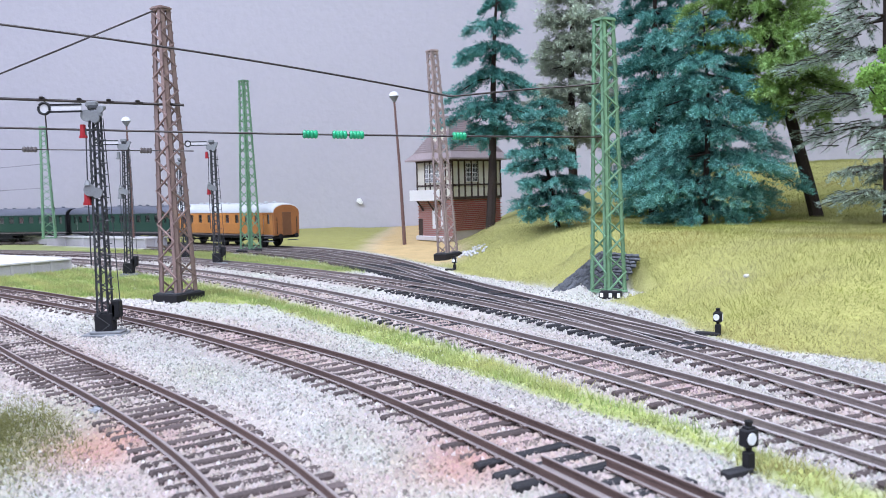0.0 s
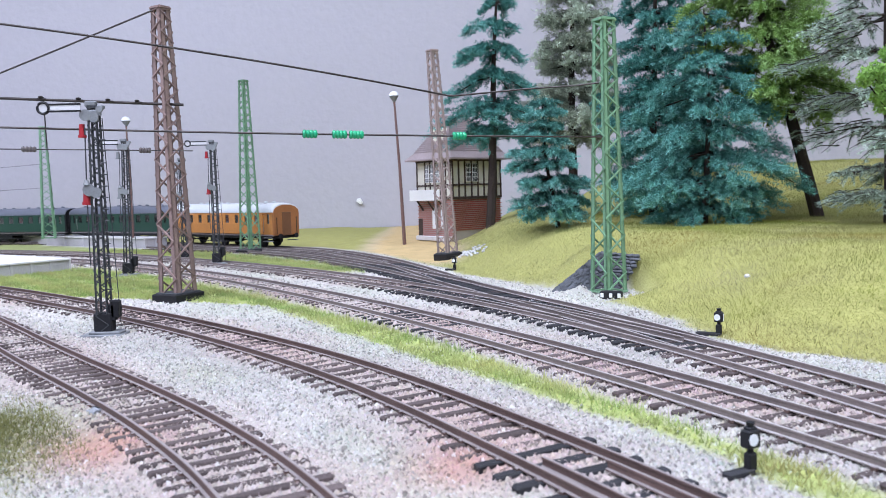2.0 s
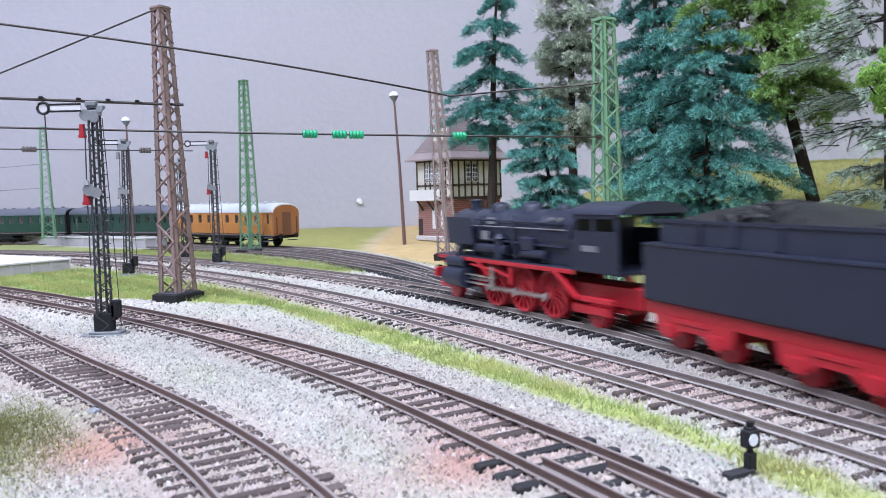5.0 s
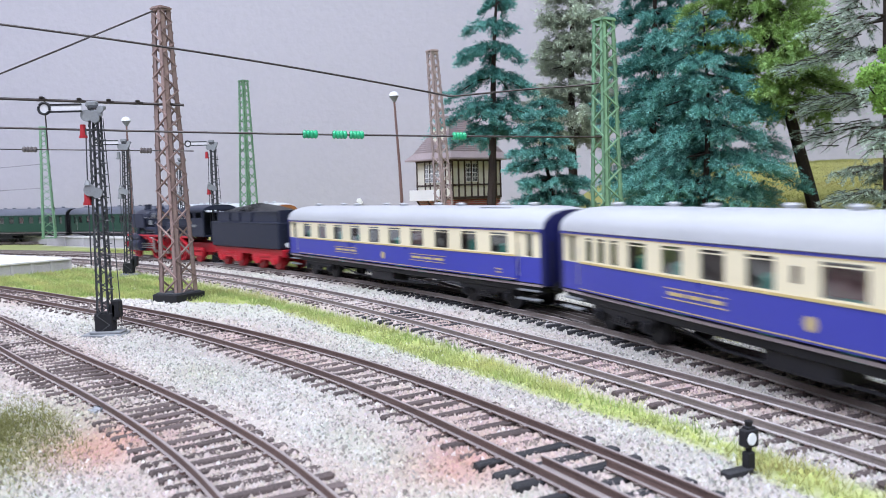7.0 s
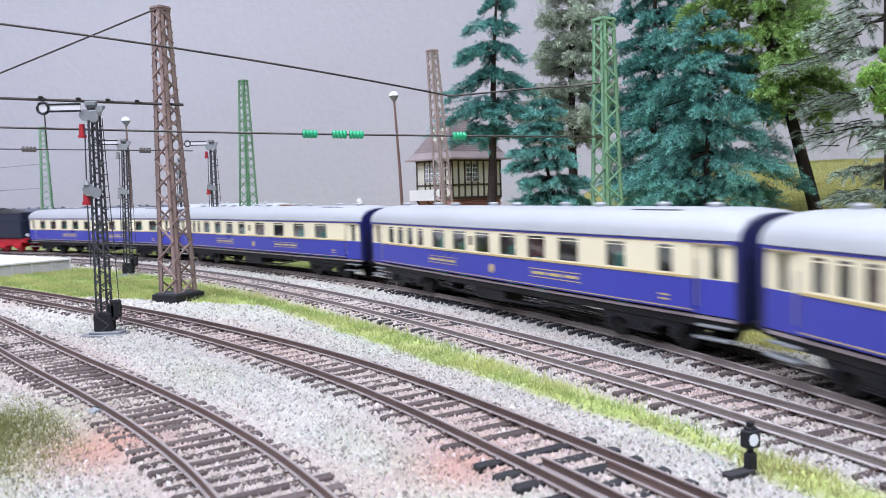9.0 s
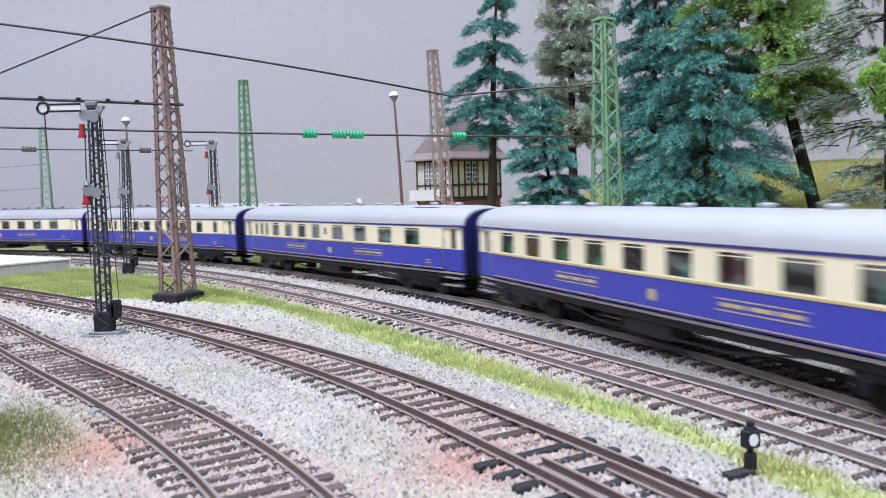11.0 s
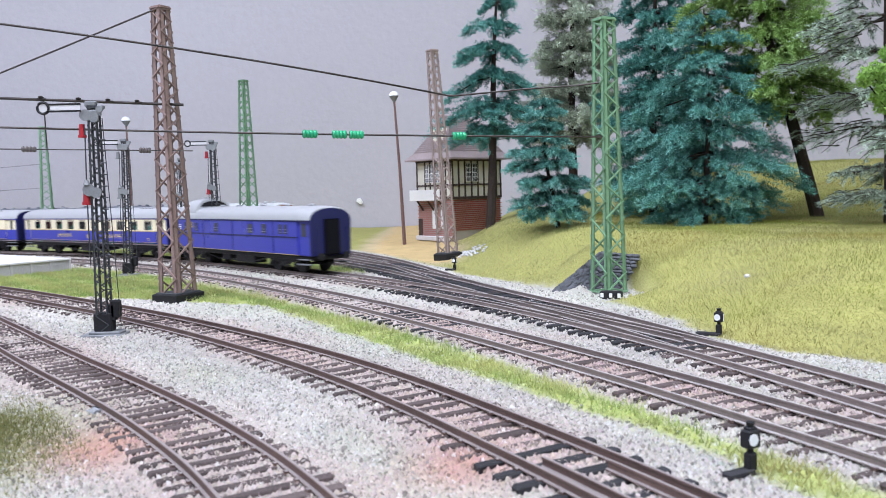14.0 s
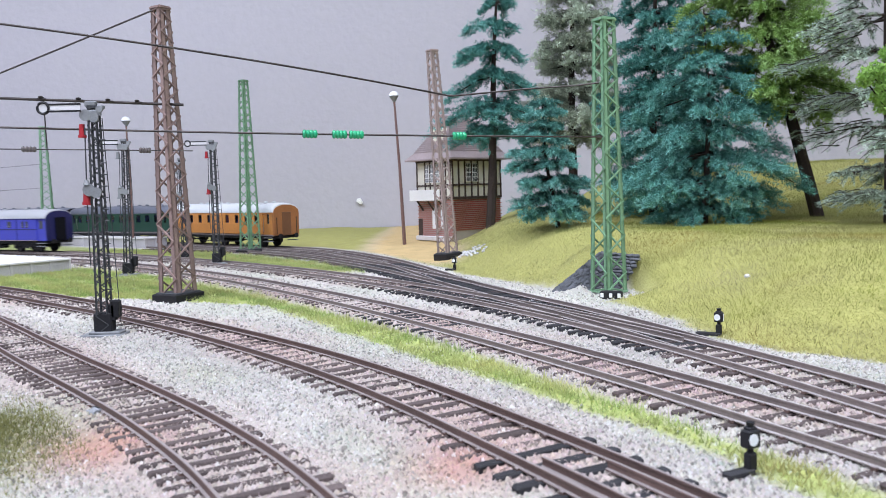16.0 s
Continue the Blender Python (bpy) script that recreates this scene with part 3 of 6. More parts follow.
# ---- semaphore signals ----
def signal(x, y, rz, h, label, arm=True, lean=0.0, lamp=M_RED):
    """A semaphore: lattice post on a slab, arm with ring, lamp boxes, drive rods and a drive box."""
    s = thing("semaphore_signal", x, y, zat(x, y) - 0.2, rz, label, "signal", "semaphore signals", lean=lean)
    part("base_slab", Shape().box((0, 0, 0.6), (17, 11, 1.2), None, 0.3).box((1, 0, 1.7), (13, 7.5, 1.1), None, 0.25), M_GREYMETAL, s)
    part("foot", Shape().box((0, 0, 6), (7.5, 5.5, 8), None, 0.5).box((3.4, 0, 10), (3.2, 4, 7), None, 0.4), M_BLACK, s)
    lattice(s, h, 5.4, 3.9, M_DARKMETAL, 0.8, 3.0, 0.4)
    part("drive_box", Shape().box((5.0, 0, 11.5), (3.6, 4.0, 7.4), None, 0.5), M_BLACK, s)
    part("pull_wire", Shape().tube([(6.6, 0.6, 4), (4.6, 0.6, h * 0.55), (3.0, 0.6, h - 5)], 0.2, 5), M_DARKMETAL, s)
    part("pull_rod", Shape().tube([(-4.2, -1.4, 30), (-4.0, -1.4, h * 0.66), (-3.4, -1.6, h - 9)], 0.28, 5), M_DARKMETAL, s)
    b = part("spectacle", Shape().disc((-2.6, -2.6, h * 0.64), 2.5, 1.0).disc((0.4, -2.6, h * 0.64 - 1.2), 2.2, 0.9).tube([(-3.4, -2.6, h * 0.64 + 2), (-3.4, -2.6, h * 0.64 + 4)], [1.6, 0.8], 8).box((-1, -2.4, h * 0.64 - 1), (5, 0.9, 3.4), None, 0.3), M_GREYMETAL, s)
    part("red_lamp", Shape().tube([(-4.2, -1.2, h * 0.64 - 5), (-4.2, -1.2, h * 0.64 - 1)], [1.6, 1.3], 10).tube([(-4.2, -1.2, h * 0.64 - 6.2), (-4.2, -1.2, h * 0.64 - 5)], 2.0, 10), lamp, b)
    c = part("arm_bearing", Shape().disc((-2.4, -2.6, h - 4.0), 2.4, 1.0).disc((1.0, -2.6, h - 5.0), 2.0, 0.9).disc((3.4, -2.6, h - 1.6), 1.4, 0.9).box((0.6, -2.2, h - 3.2), (7, 1.1, 2.6), None, 0.4).box((-1, 0, h + 0.8), (4.5, 3, 2.4), None, 0.4).box((2.6, 0, h - 0.6), (3.4, 3, 1.8), None, 0.4), M_GREYMETAL, s)
    part("lamp_box", Shape().tube([(-4.8, -1.0, h - 12), (-4.8, -1.0, h - 7.5)], [1.3, 1.1], 10).tube([(-4.8, -1.0, h - 13), (-4.8, -1.0, h - 12)], 1.7, 10), lamp, c)
    if arm:
        a = part("signal_arm", Shape().box((-10.5, -3.6, h - 0.9), (13.5, 0.5, 2.2), None, 0.12), M_ARM, s, "white signal arm")
        part("arm_edge", Shape().box((-10.5, -3.75, h + 0.5), (13.6, 0.5, 0.75)).box((-10.5, -3.75, h - 2.3), (13.6, 0.5, 0.75)), M_BLACK, a)
        part("arm_disc", Shape().disc((-19.0, -3.6, h - 0.9), 2.2, 0.4), M_ARM, a)
        ring = [(-19.0 + 2.3 * math.cos(t), -3.8, h - 0.9 + 2.3 * math.sin(t)) for t in [i * math.pi / 10 for i in range(21)]]
        part("arm_ring", Shape().tube(ring, 0.58, 6), M_BLACK, a)
    rungs = Shape()
    for k in range(14):
        z = 20 + k * (h - 34) / 13
        rungs.tube([(2.4, -1.8, z), (5.0, -2.2, z)], 0.25, 4)
    part("step_irons", rungs, M_DARKMETAL, s)
    return s


signal(-143.2, 336, 0, 96, "grey two-lamp semaphore signal on a concrete slab in the ballast", lean=0.3)
signal(-235, 598, 0, 100, "weathered grey semaphore signal between grass and track", lean=1.4, lamp=M_GREYMETAL)
signal(-187, 664, 0, 101, "grey semaphore signal on a slab beside the running track", lean=0.2)
signal(-238, 742, 0, 92, "grey semaphore signal half hidden behind the brown mast", False, lamp=M_GREYMETAL)


# ---- wires ----
def wire(name, pts, r, label, mat=M_WIRE, n=6):
    w = thing(name, 0, 0, 0, 0, label, "wire", "overhead wires")
    part("cable", Shape().tube(pts, r, n), mat, w)
    return w


def sag(a, b, drop, n=24):
    a, b = Vector(a), Vector(b)
    return [a.lerp(b, i / n) - Vector((0, 0, drop * 4 * (i / n) * (1 - i / n))) for i in range(n + 1)]


def insulator(w, a, b, centre, length, r, mat, ribs):
    """A ribbed insulator threaded on a wire."""
    a, b = Vector(a), Vector(b)
    d = (b - a).normalized()
    c = a + d * centre
    pts, rr = [], []
    for i in range(ribs * 4 + 1):
        u = i / (ribs * 4)
        pts.append(c + d * (u - 0.5) * length)
        rr.append(r * (0.76 + 0.24 * (0.5 - 0.5 * math.cos(u * ribs * 2 * math.pi))))
    part("insulator", Shape().tube([tuple(p) for p in pts], rr, 10), mat, w, "ribbed insulator")


w1 = wire("upper_span_wire", sag((-266, 286.5, 131.0), (5.4, 418, 101.3), -4.1)[:-1] + [(5.4, 418, 101.3), (12, 418.5, 101.6), (45, 420, 104.0), (72, 421, 105.2), (84, 421.5, 106.4)], 0.5, "dark bronze span wire running to the green mast")
A2, B2 = (-265, 300.5, 86.6), (84, 419.5, 78.4)
w2 = wire("lower_span_wire", sag(A2, B2, 1.5), 0.5, "dark bronze span wire with green insulators")
for c in (217.3, 231.0, 239.0, 290.0):
    u = c / (Vector(B2) - Vector(A2)).length
    low = Vector((0, 0, -1.5 * 4 * u * (1 - u)))
    insulator(w2, Vector(A2) + low, Vector(B2) + low, c, 6.6, 2.1, M_INSUL, 4)
wire("anchor_wire", sag((-318, 435, 91.6), (-154, 444, 154.5), 0.4), 0.5, "dark anchor wire tied to the brown mast top")
A4, B4 = (-320, 405, 111.3), (-140, 446, 103.8)
w4 = wire("cross_arm", [A4, B4], 0.75, "dark bronze cross arm with clamps on the brown mast", n=8)
for t in (0.61, 0.71, 0.79, 0.87, 0.955):
    c = Vector(A4).lerp(Vector(B4), t)
    part("clamp", Shape().box(c, (6, 2.0, 1.4), None, 0.4).box(c + Vector((0, 0, 1.2)), (2, 2.4, 1.2), None, 0.3), M_WIRE, w4)
A5, B5 = (-323, 403, 83.5), (-136, 446, 78.6)
w5 = wire("registration_wire", [A5, B5], 0.35, "thin registration wire with brown insulators")
insulator(w5, A5, B5, 109.0, 7, 1.7, M_GREYINSUL, 4)
insulator(w5, A5, B5, 167.0, 6, 1.7, M_GREYINSUL, 4)
part("dropper", Shape().tube([(-209, 430.5, 108), (-208.5, 430.0, 80)], 0.35, 5), M_WIRE, w4)
for z0, z1 in ((95, 101), (70, 71)):
    wire("distant_wire", sag((-900, 1130, z0), (-497, 1016, z1), 3), 0.22, "thin dark wire leading to the far green mast")


# ---- lamps ----
def yard_lamp(x, y, z, h, label, lean=0.0):
    l = thing("yard_lamp", x, y, z, 0, label, "lamp", "yard lamps", lean=lean)
    part("pole", Shape().tube([(0, 0, 0), (0.3, 0, h * 0.5), (-0.6, 0, h - 8)], [2.0, 1.5, 1.1], 8), material("brown_lamp_pole", (0.15, 0.085, 0.075), 0.5), l, "slim reddish-brown pole")
    part("shade", Shape().tube([(-0.6, 0, h - 8), (-0.6, 0, h - 4), (-0.6, 0, h - 2)], [1.4, 4.0, 5.2], 12), M_GREYMETAL, l, "grey conical shade")
    part("globe", Shape().tube([(-0.6, 0, h - 2), (-0.6, 0, h), (-0.6, 0, h + 2), (-0.6, 0, h + 3)], [5.4, 5.0, 3.4, 0.6], 14), M_LAMPGLASS, l, "milky glass top")
    return l


yard_lamp(-40.5, 850, zat(-40.5, 850), 158, "tall yard lamp with a reddish pole in the sand", -2.1)
yard_lamp(-366, 950, 6, 141, "yard lamp with a pale shade on the far platform")


# ---- switch lanterns ----
def lantern(x, y, rz, label, plank):
    l = thing("switch_lantern", x, y, zat(x, y) + 0.2, rz, label, "lantern", "switch lanterns")
    l.scale = (0.7, 0.7, 0.74)
    part("base_plank", Shape().box((-4 - plank / 4, 0, 0.9), (8 + plank, 3.4, 1.7), None, 0.3), M_SLEEPER_DARK, l)
    part("stem", Shape().box((0, 0, 3.4), (3.0, 2.6, 5), None, 0.4).tube([(0, 0, 5), (0, 0, 7.4)], 0.9, 8), M_BLACK, l)
    b = part("lantern_box", Shape().box((0, 0, 9.6), (4.6, 3.4, 4.8), None, 0.35).box((0, 0, 12.3), (3.0, 2.4, 0.8), None, 0.2).tube([(0, 0, 12.4), (0, 0, 14.0)], [0.9, 1.2], 8), M_BLACK, l)
    part("white_pane", Shape().disc((-0.6, -1.8, 9.6), 1.6, 0.3), M_LAMPGLASS, b, "round white pane")
    part("side_pane", Shape().box((2.35, 0, 9.6), (0.3, 2.2, 3.2), None, 0.1), M_LAMPGLASS, b, "narrow white pane")
    return l


lantern(101, 294, -28, "black switch lantern with white panes at the foot of the bank", 5)
lantern(58.6, 153, 26, "black switch lantern on a tarred plank in the grass strip", 1.5)
lantern(8, 570, -20, "small black and white switch lantern by the siding", 3)


# ---- platforms ----
def platform(p, inner, length, z0, z1, label, panels):
    """A platform that starts with the end face from p to inner and runs away at right angles-ish."""
    o = thing("station_platform", 0, 0, 0, 0, label, "platform", "platforms")
    a, b = Vector((*p, 0)), Vector((*inner, 0))
    d = Vector((-0.80, 0.60, 0)) * length
    up = [Vector((0, 0, z)) for z in (z0, z1 - 1.2)]
    part("wall_face", Shape().loft([[q + u for q in (a, b, b + d, a + d)] for u in up]), M_PLATFACE, o, "grey rendered face with shallow panels", False)
    e = (b - a).normalized()
    out = Vector((e.y, -e.x, 0))
    if out.dot(d) > 0:
        out = -out
    cop = Shape()
    s = Vector((0, 0, 1))
    q = [a - e * 1.2 + out * 1.2, b + e * 1.2 + out * 1.2, b + d + e * 1.2, a + d - e * 1.2]
    cop.loft([[v + s * z for v in q] for z in (z1 - 1.2, z1)])
    part("paved_top", cop, M_CONCRETE, o, "pale paved top", False)
    n = panels
    for (u, v, w) in ((a, b, out), (a, a + d * 0.6, -e)):
        k = n if w is out else n * 4
        for i in range(k + 1):
            c = u.lerp(v, i / k) + w * 0.35
            t = (v - u).normalized()
            r = Shape()
            r.loft([[c + t * x + w * y + s * z for x, y in ((-1, -0.4), (1, -0.4), (1, 0.5), (-1, 0.5))] for z in (z0, z1 - 1.25)])
            part("pilaster", r, M_PLATFACE, o, "", False)
    return o


platform((-309, 663), (-372, 570), 700, -5, 6, "pale concrete platform with a grey panelled end wall", 7)
platform((-345, 932), (-330, 958), 600, -5, 8, "far pale platform with a grey edge beside the coaches", 2)


# ---- signal box ----
def signal_box():
    z0 = 5.0
    h = thing("signal_box", 11, 851, z0, 41, "half-timbered signal box on a red brick base with hipped roof", "signal box")
    W, D, ZB, ZT = 74.0, 58.0, 39.0, 82.0
    body = part("ground_floor", Shape().box((W / 2, D / 2, ZB / 2 - 4), (W - 2, D - 2, ZB + 8)), M_MORTAR, h, "pale mortar core of the brick base", False)
    brick = mesh_of("brick", Shape().box((0, 0, 0), (3.3, 1.2, 1.25), None, 0.12), M_BRICK, False)
    # left face takes a paler brick colour, for the light falling on it
    brick_lit_mat = material("pinkish_lit_brick", (0.47, 0.24, 0.22), 0.9, 0, 0.2, 900, 0.3, 100)
    brick_lit = mesh_of("brick", Shape().box((0, 0, 0), (1.2, 3.3, 1.25), None, 0.12), brick_lit_mat, False)
    row = 0
    z = 6.0
    while z < ZB - 1:
        x = 1.9 + (row % 2) * 1.8
        while x < W - 1.5:
            ob = new("brick", brick)
            ob.parent = body
            ob.matrix_basis = at(x, 0.65, z)
            x += 3.62
        row, z = row + 1, z + 2.1
    joined = Shape()
    z, row = -2.0, 0
    while z < ZB - 1:
        y = 1.9 + (row % 2) * 1.8
        while y < D - 1.5:
            if not (7 < z < 30 and (10.5 < y < 19.5 or 24.5 < y < 33.5)):
                joined.box((0.65, y, z), (1.2, 3.3, 1.25))
            y += 3.62
        row, z = row + 1, z + 2.1
    tagged(part("brickwork", joined, brick_lit_mat, body, "", False), kind="stuff")
    for y in (15, 29):
        w = part("window", Shape().box((0.5, y, 18), (1.2, 8, 22), None, 0.3), M_WHITE, h, "tall white-framed window")
        part("pane", Shape().box((-0.3, y, 18), (0.5, 5.5, 19)), M_LAMPGLASS, w)
    part("plinth_step", Shape().box((-2, D / 2, -3), (6, D - 4, 5), None, 0.5), M_CONCRETE, h)
    part("door", Shape().box((0.2, D - 5, 8), (1.2, 7, 20), None, 0.3), M_TIMBER, h)
    part("upper_wall", Shape().box((W / 2, D / 2, (ZB + ZT) / 2), (W, D, ZT - ZB)), M_INFILL, h, "cream infill between timbers", False)
    # timber frame, proud of the infill
    t = 0.7
    for x in (1.2, 10, 19, 28.5, 38, 47, 56.5, 66, W - 1.2):
        part("timber_post", Shape().box((x, -0.2, (ZB + ZT) / 2), (2.0, t * 2, ZT - ZB), None, 0.15), M_TIMBER, h)
    for z, b in ((ZB + 1.2, 2.6), (ZB + 15, 1.8), (ZT - 1.5, 2.8)):
        part("timber_rail", Shape().box((W / 2, -0.35, z), (W, t * 2, b), None, 0.15), M_TIMBER, h)
        part("timber_rail", Shape().box((-0.35, D / 2, z), (t * 2, D, b), None, 0.15), M_TIMBER, h)
    for y in (1.2, 9, 17.5, 26, 34.5, 43, D - 1.2):
        part("timber_post", Shape().box((-0.2, y, (ZB + ZT) / 2), (t * 2, 1.7, ZT - ZB), None, 0.15), M_TIMBER, h)
    for x in (23.7, 33.2, 61):
        w = part("window", Shape().box((x, -0.6, ZB + 28), (7.4, 1.2, 20), None, 0.2), M_WHITE, h, "white sash window with small panes")
        for i in (-1, 0, 1):
            for k in range(4):
                part("pane", Shape().box((x + i * 2.2, -1.15, ZB + 20.7 + k * 4.9), (1.7, 0.3, 4.1)), M_DARKMETAL, w)
    for y in (13.2, 21.7, 30.2, 38.7):
        w = part("window", Shape().box((-0.6, y, ZB + 28), (1.2, 6.6, 20), None, 0.2), M_WHITE, h, "white sash window with small panes")
        for i in (-1, 1):
            for k in range(4):
                part("pane", Shape().box((-1.15, y + i * 1.5, ZB + 20.7 + k * 4.9), (0.3, 2.1, 4.1)), M_GREYMETAL, w)
    part("balcony", Shape().box((-5, D / 2 + 6, ZB - 0.5), (9, D - 8, 1.6), None, 0.3).box((-9, D / 2 + 6, ZB + 5), (0.8, D - 8, 11), None, 0.2), M_WHITE, h, "white balcony front")
    br = Shape()
    for y in (12, 30, 48):
        br.bar((-8.5, y, ZB - 1), (0, y, ZB - 12), 1.6, 1.2)
    part("bracket", br, M_TIMBER, h)
    # hipped roof with a kick at the eaves
    o = 9.0
    def ring(e, z):
        return [(-e, -e, z), (W + e, -e, z), (W + e, D + e, z), (-e, D + e, z)]
    r = Shape()
    r.loft([ring(o, ZT - 1), ring(o, ZT + 0.6), ring(2, ZT + 7.5), [(21, D / 2 - 2, ZT + 46), (W - 21, D / 2 - 2, ZT + 46), (W - 21, D / 2 + 2, ZT + 46), (21, D / 2 + 2, ZT + 46)]])
    roof = part("roof", r, M_ROOFTILE, h, "weathered mauve-grey tiled roof", False)
    tiles = Shape()
    for k in range(17):
        u = (k + 0.5) / 17
        z = ZT + 7.5 + 38.5 * u
        tiles.box((W / 2, -2 + u * (D / 2) + 0.0, z), (W + 4 - u * 46, 1.5, 1.0)).box((-2 + u * 23, D / 2, z), (1.5, D + 4 - u * (D - 4), 1.0))
    tagged(part("tiling", tiles, M_ROOFTILE, roof, "", False), kind="stuff")
    part("ridge_cap", Shape().tube([(20, D / 2, ZT + 46), (W - 20, D / 2, ZT + 46)], 2.0, 8), M_ROOFTILE, roof)
    part("dormer", Shape().box((10, D / 2 - 2, ZT + 26), (14, 16, 14), None, 0.8), M_INFILL, h, "pale dormer")
    part("chimney", Shape().box((W * 0.7, D * 0.7, ZT + 44), (7, 7, 22), None, 0.5), M_BRICK, h)
    return h


signal_box()


# ---- stone lining of the notch round the green mast ----
def stone_lining():
    """Pitched faces of flat slate stones, laid in courses on two slopes that meet behind the mast."""
    w = thing("stone_lining", 0, 0, 0, 0, "dark slate stone lining of the notch round the mast", "retaining wall")
    r = random.Random(5)
    kinds = []
    for k in range(6):
        s = Shape().box((0, 0, 0), (3.1, 1.5, 1.7), None, 0.3)
        s.v = [(x + r.uniform(-0.45, 0.45), y + r.uniform(-0.25, 0.25), z + r.uniform(-0.3, 0.3)) for x, y, z in s.v]
        kinds.append(mesh_of("stone", s, M_ROCK, False))
    for a, b, a1, b1 in (((60, 437, -5), (87, 441, -5), (61, 439, -3.2), (88, 449, 15.5)), ((87, 441, -5), (95, 437, -5), (88, 449, 15.5), (108.5, 443, 13.5))):
        a, b, a1, b1 = Vector(a), Vector(b), Vector(a1), Vector(b1)
        n = ((b - a).cross(b1 - a)).normalized()
        bed = Shape().loft([[p - n * k for p in (a, b, b1, a1)] for k in (1.6, 0.2)])
        part("rubble_bed", bed, M_ROCK, w, "", False)
        rows = 11
        for j in range(rows + 1):
            v = j / rows
            p, q = a.lerp(a1, v), b.lerp(b1, v)
            d = q - p
            m = int(d.length / 3.0)
            # courses follow the ground line; the low end of the wing runs out to nothing
            for i in range(m + 1):
                u = (i + 0.5 * (j % 2)) / max(m, 1)
                if u > 1.02 or (a1.z < 0 and v * 20 * u < j * 0.6 - 6):
                    continue
                c = p + d * u + n * r.uniform(-0.1, 0.5)
                x = d.normalized()
                y = n.cross(x).normalized()
                ob = new("stone", kinds[r.randrange(6)])
                ob.parent = w
                turn = Matrix((x, -n, y)).transposed().to_4x4()
                ob.matrix_basis = Matrix.Translation(c * MM) @ turn @ Euler((radians(r.uniform(-9, 9)), radians(r.uniform(-12, 12)), radians(r.uniform(-9, 9)))).to_matrix().to_4x4()
    return w


stone_lining()
pm = thing("point_motor", 84, 402, -4.2, -24, "black point motor with white marks beside the track", "point motor")
part("motor_case", Shape().box((0, 0, 2.2), (11, 4.5, 4.4), None, 0.5), M_BLACK, pm)
for px in (-4.2, 0.2, 4.4):
    part("white_mark", Shape().box((px, -2.35, 2.4), (1.6, 0.3, 2.2), None, 0.1), M_WHITE, pm)
st = thing("pale_stone", 104, 403, -3.6, 15, "small pale stone at the foot of the mast", "stone")
part("boulder", Shape().box((0, 0, 1), (7, 5, 3.0), None, 1.1), M_CONCRETE, st)


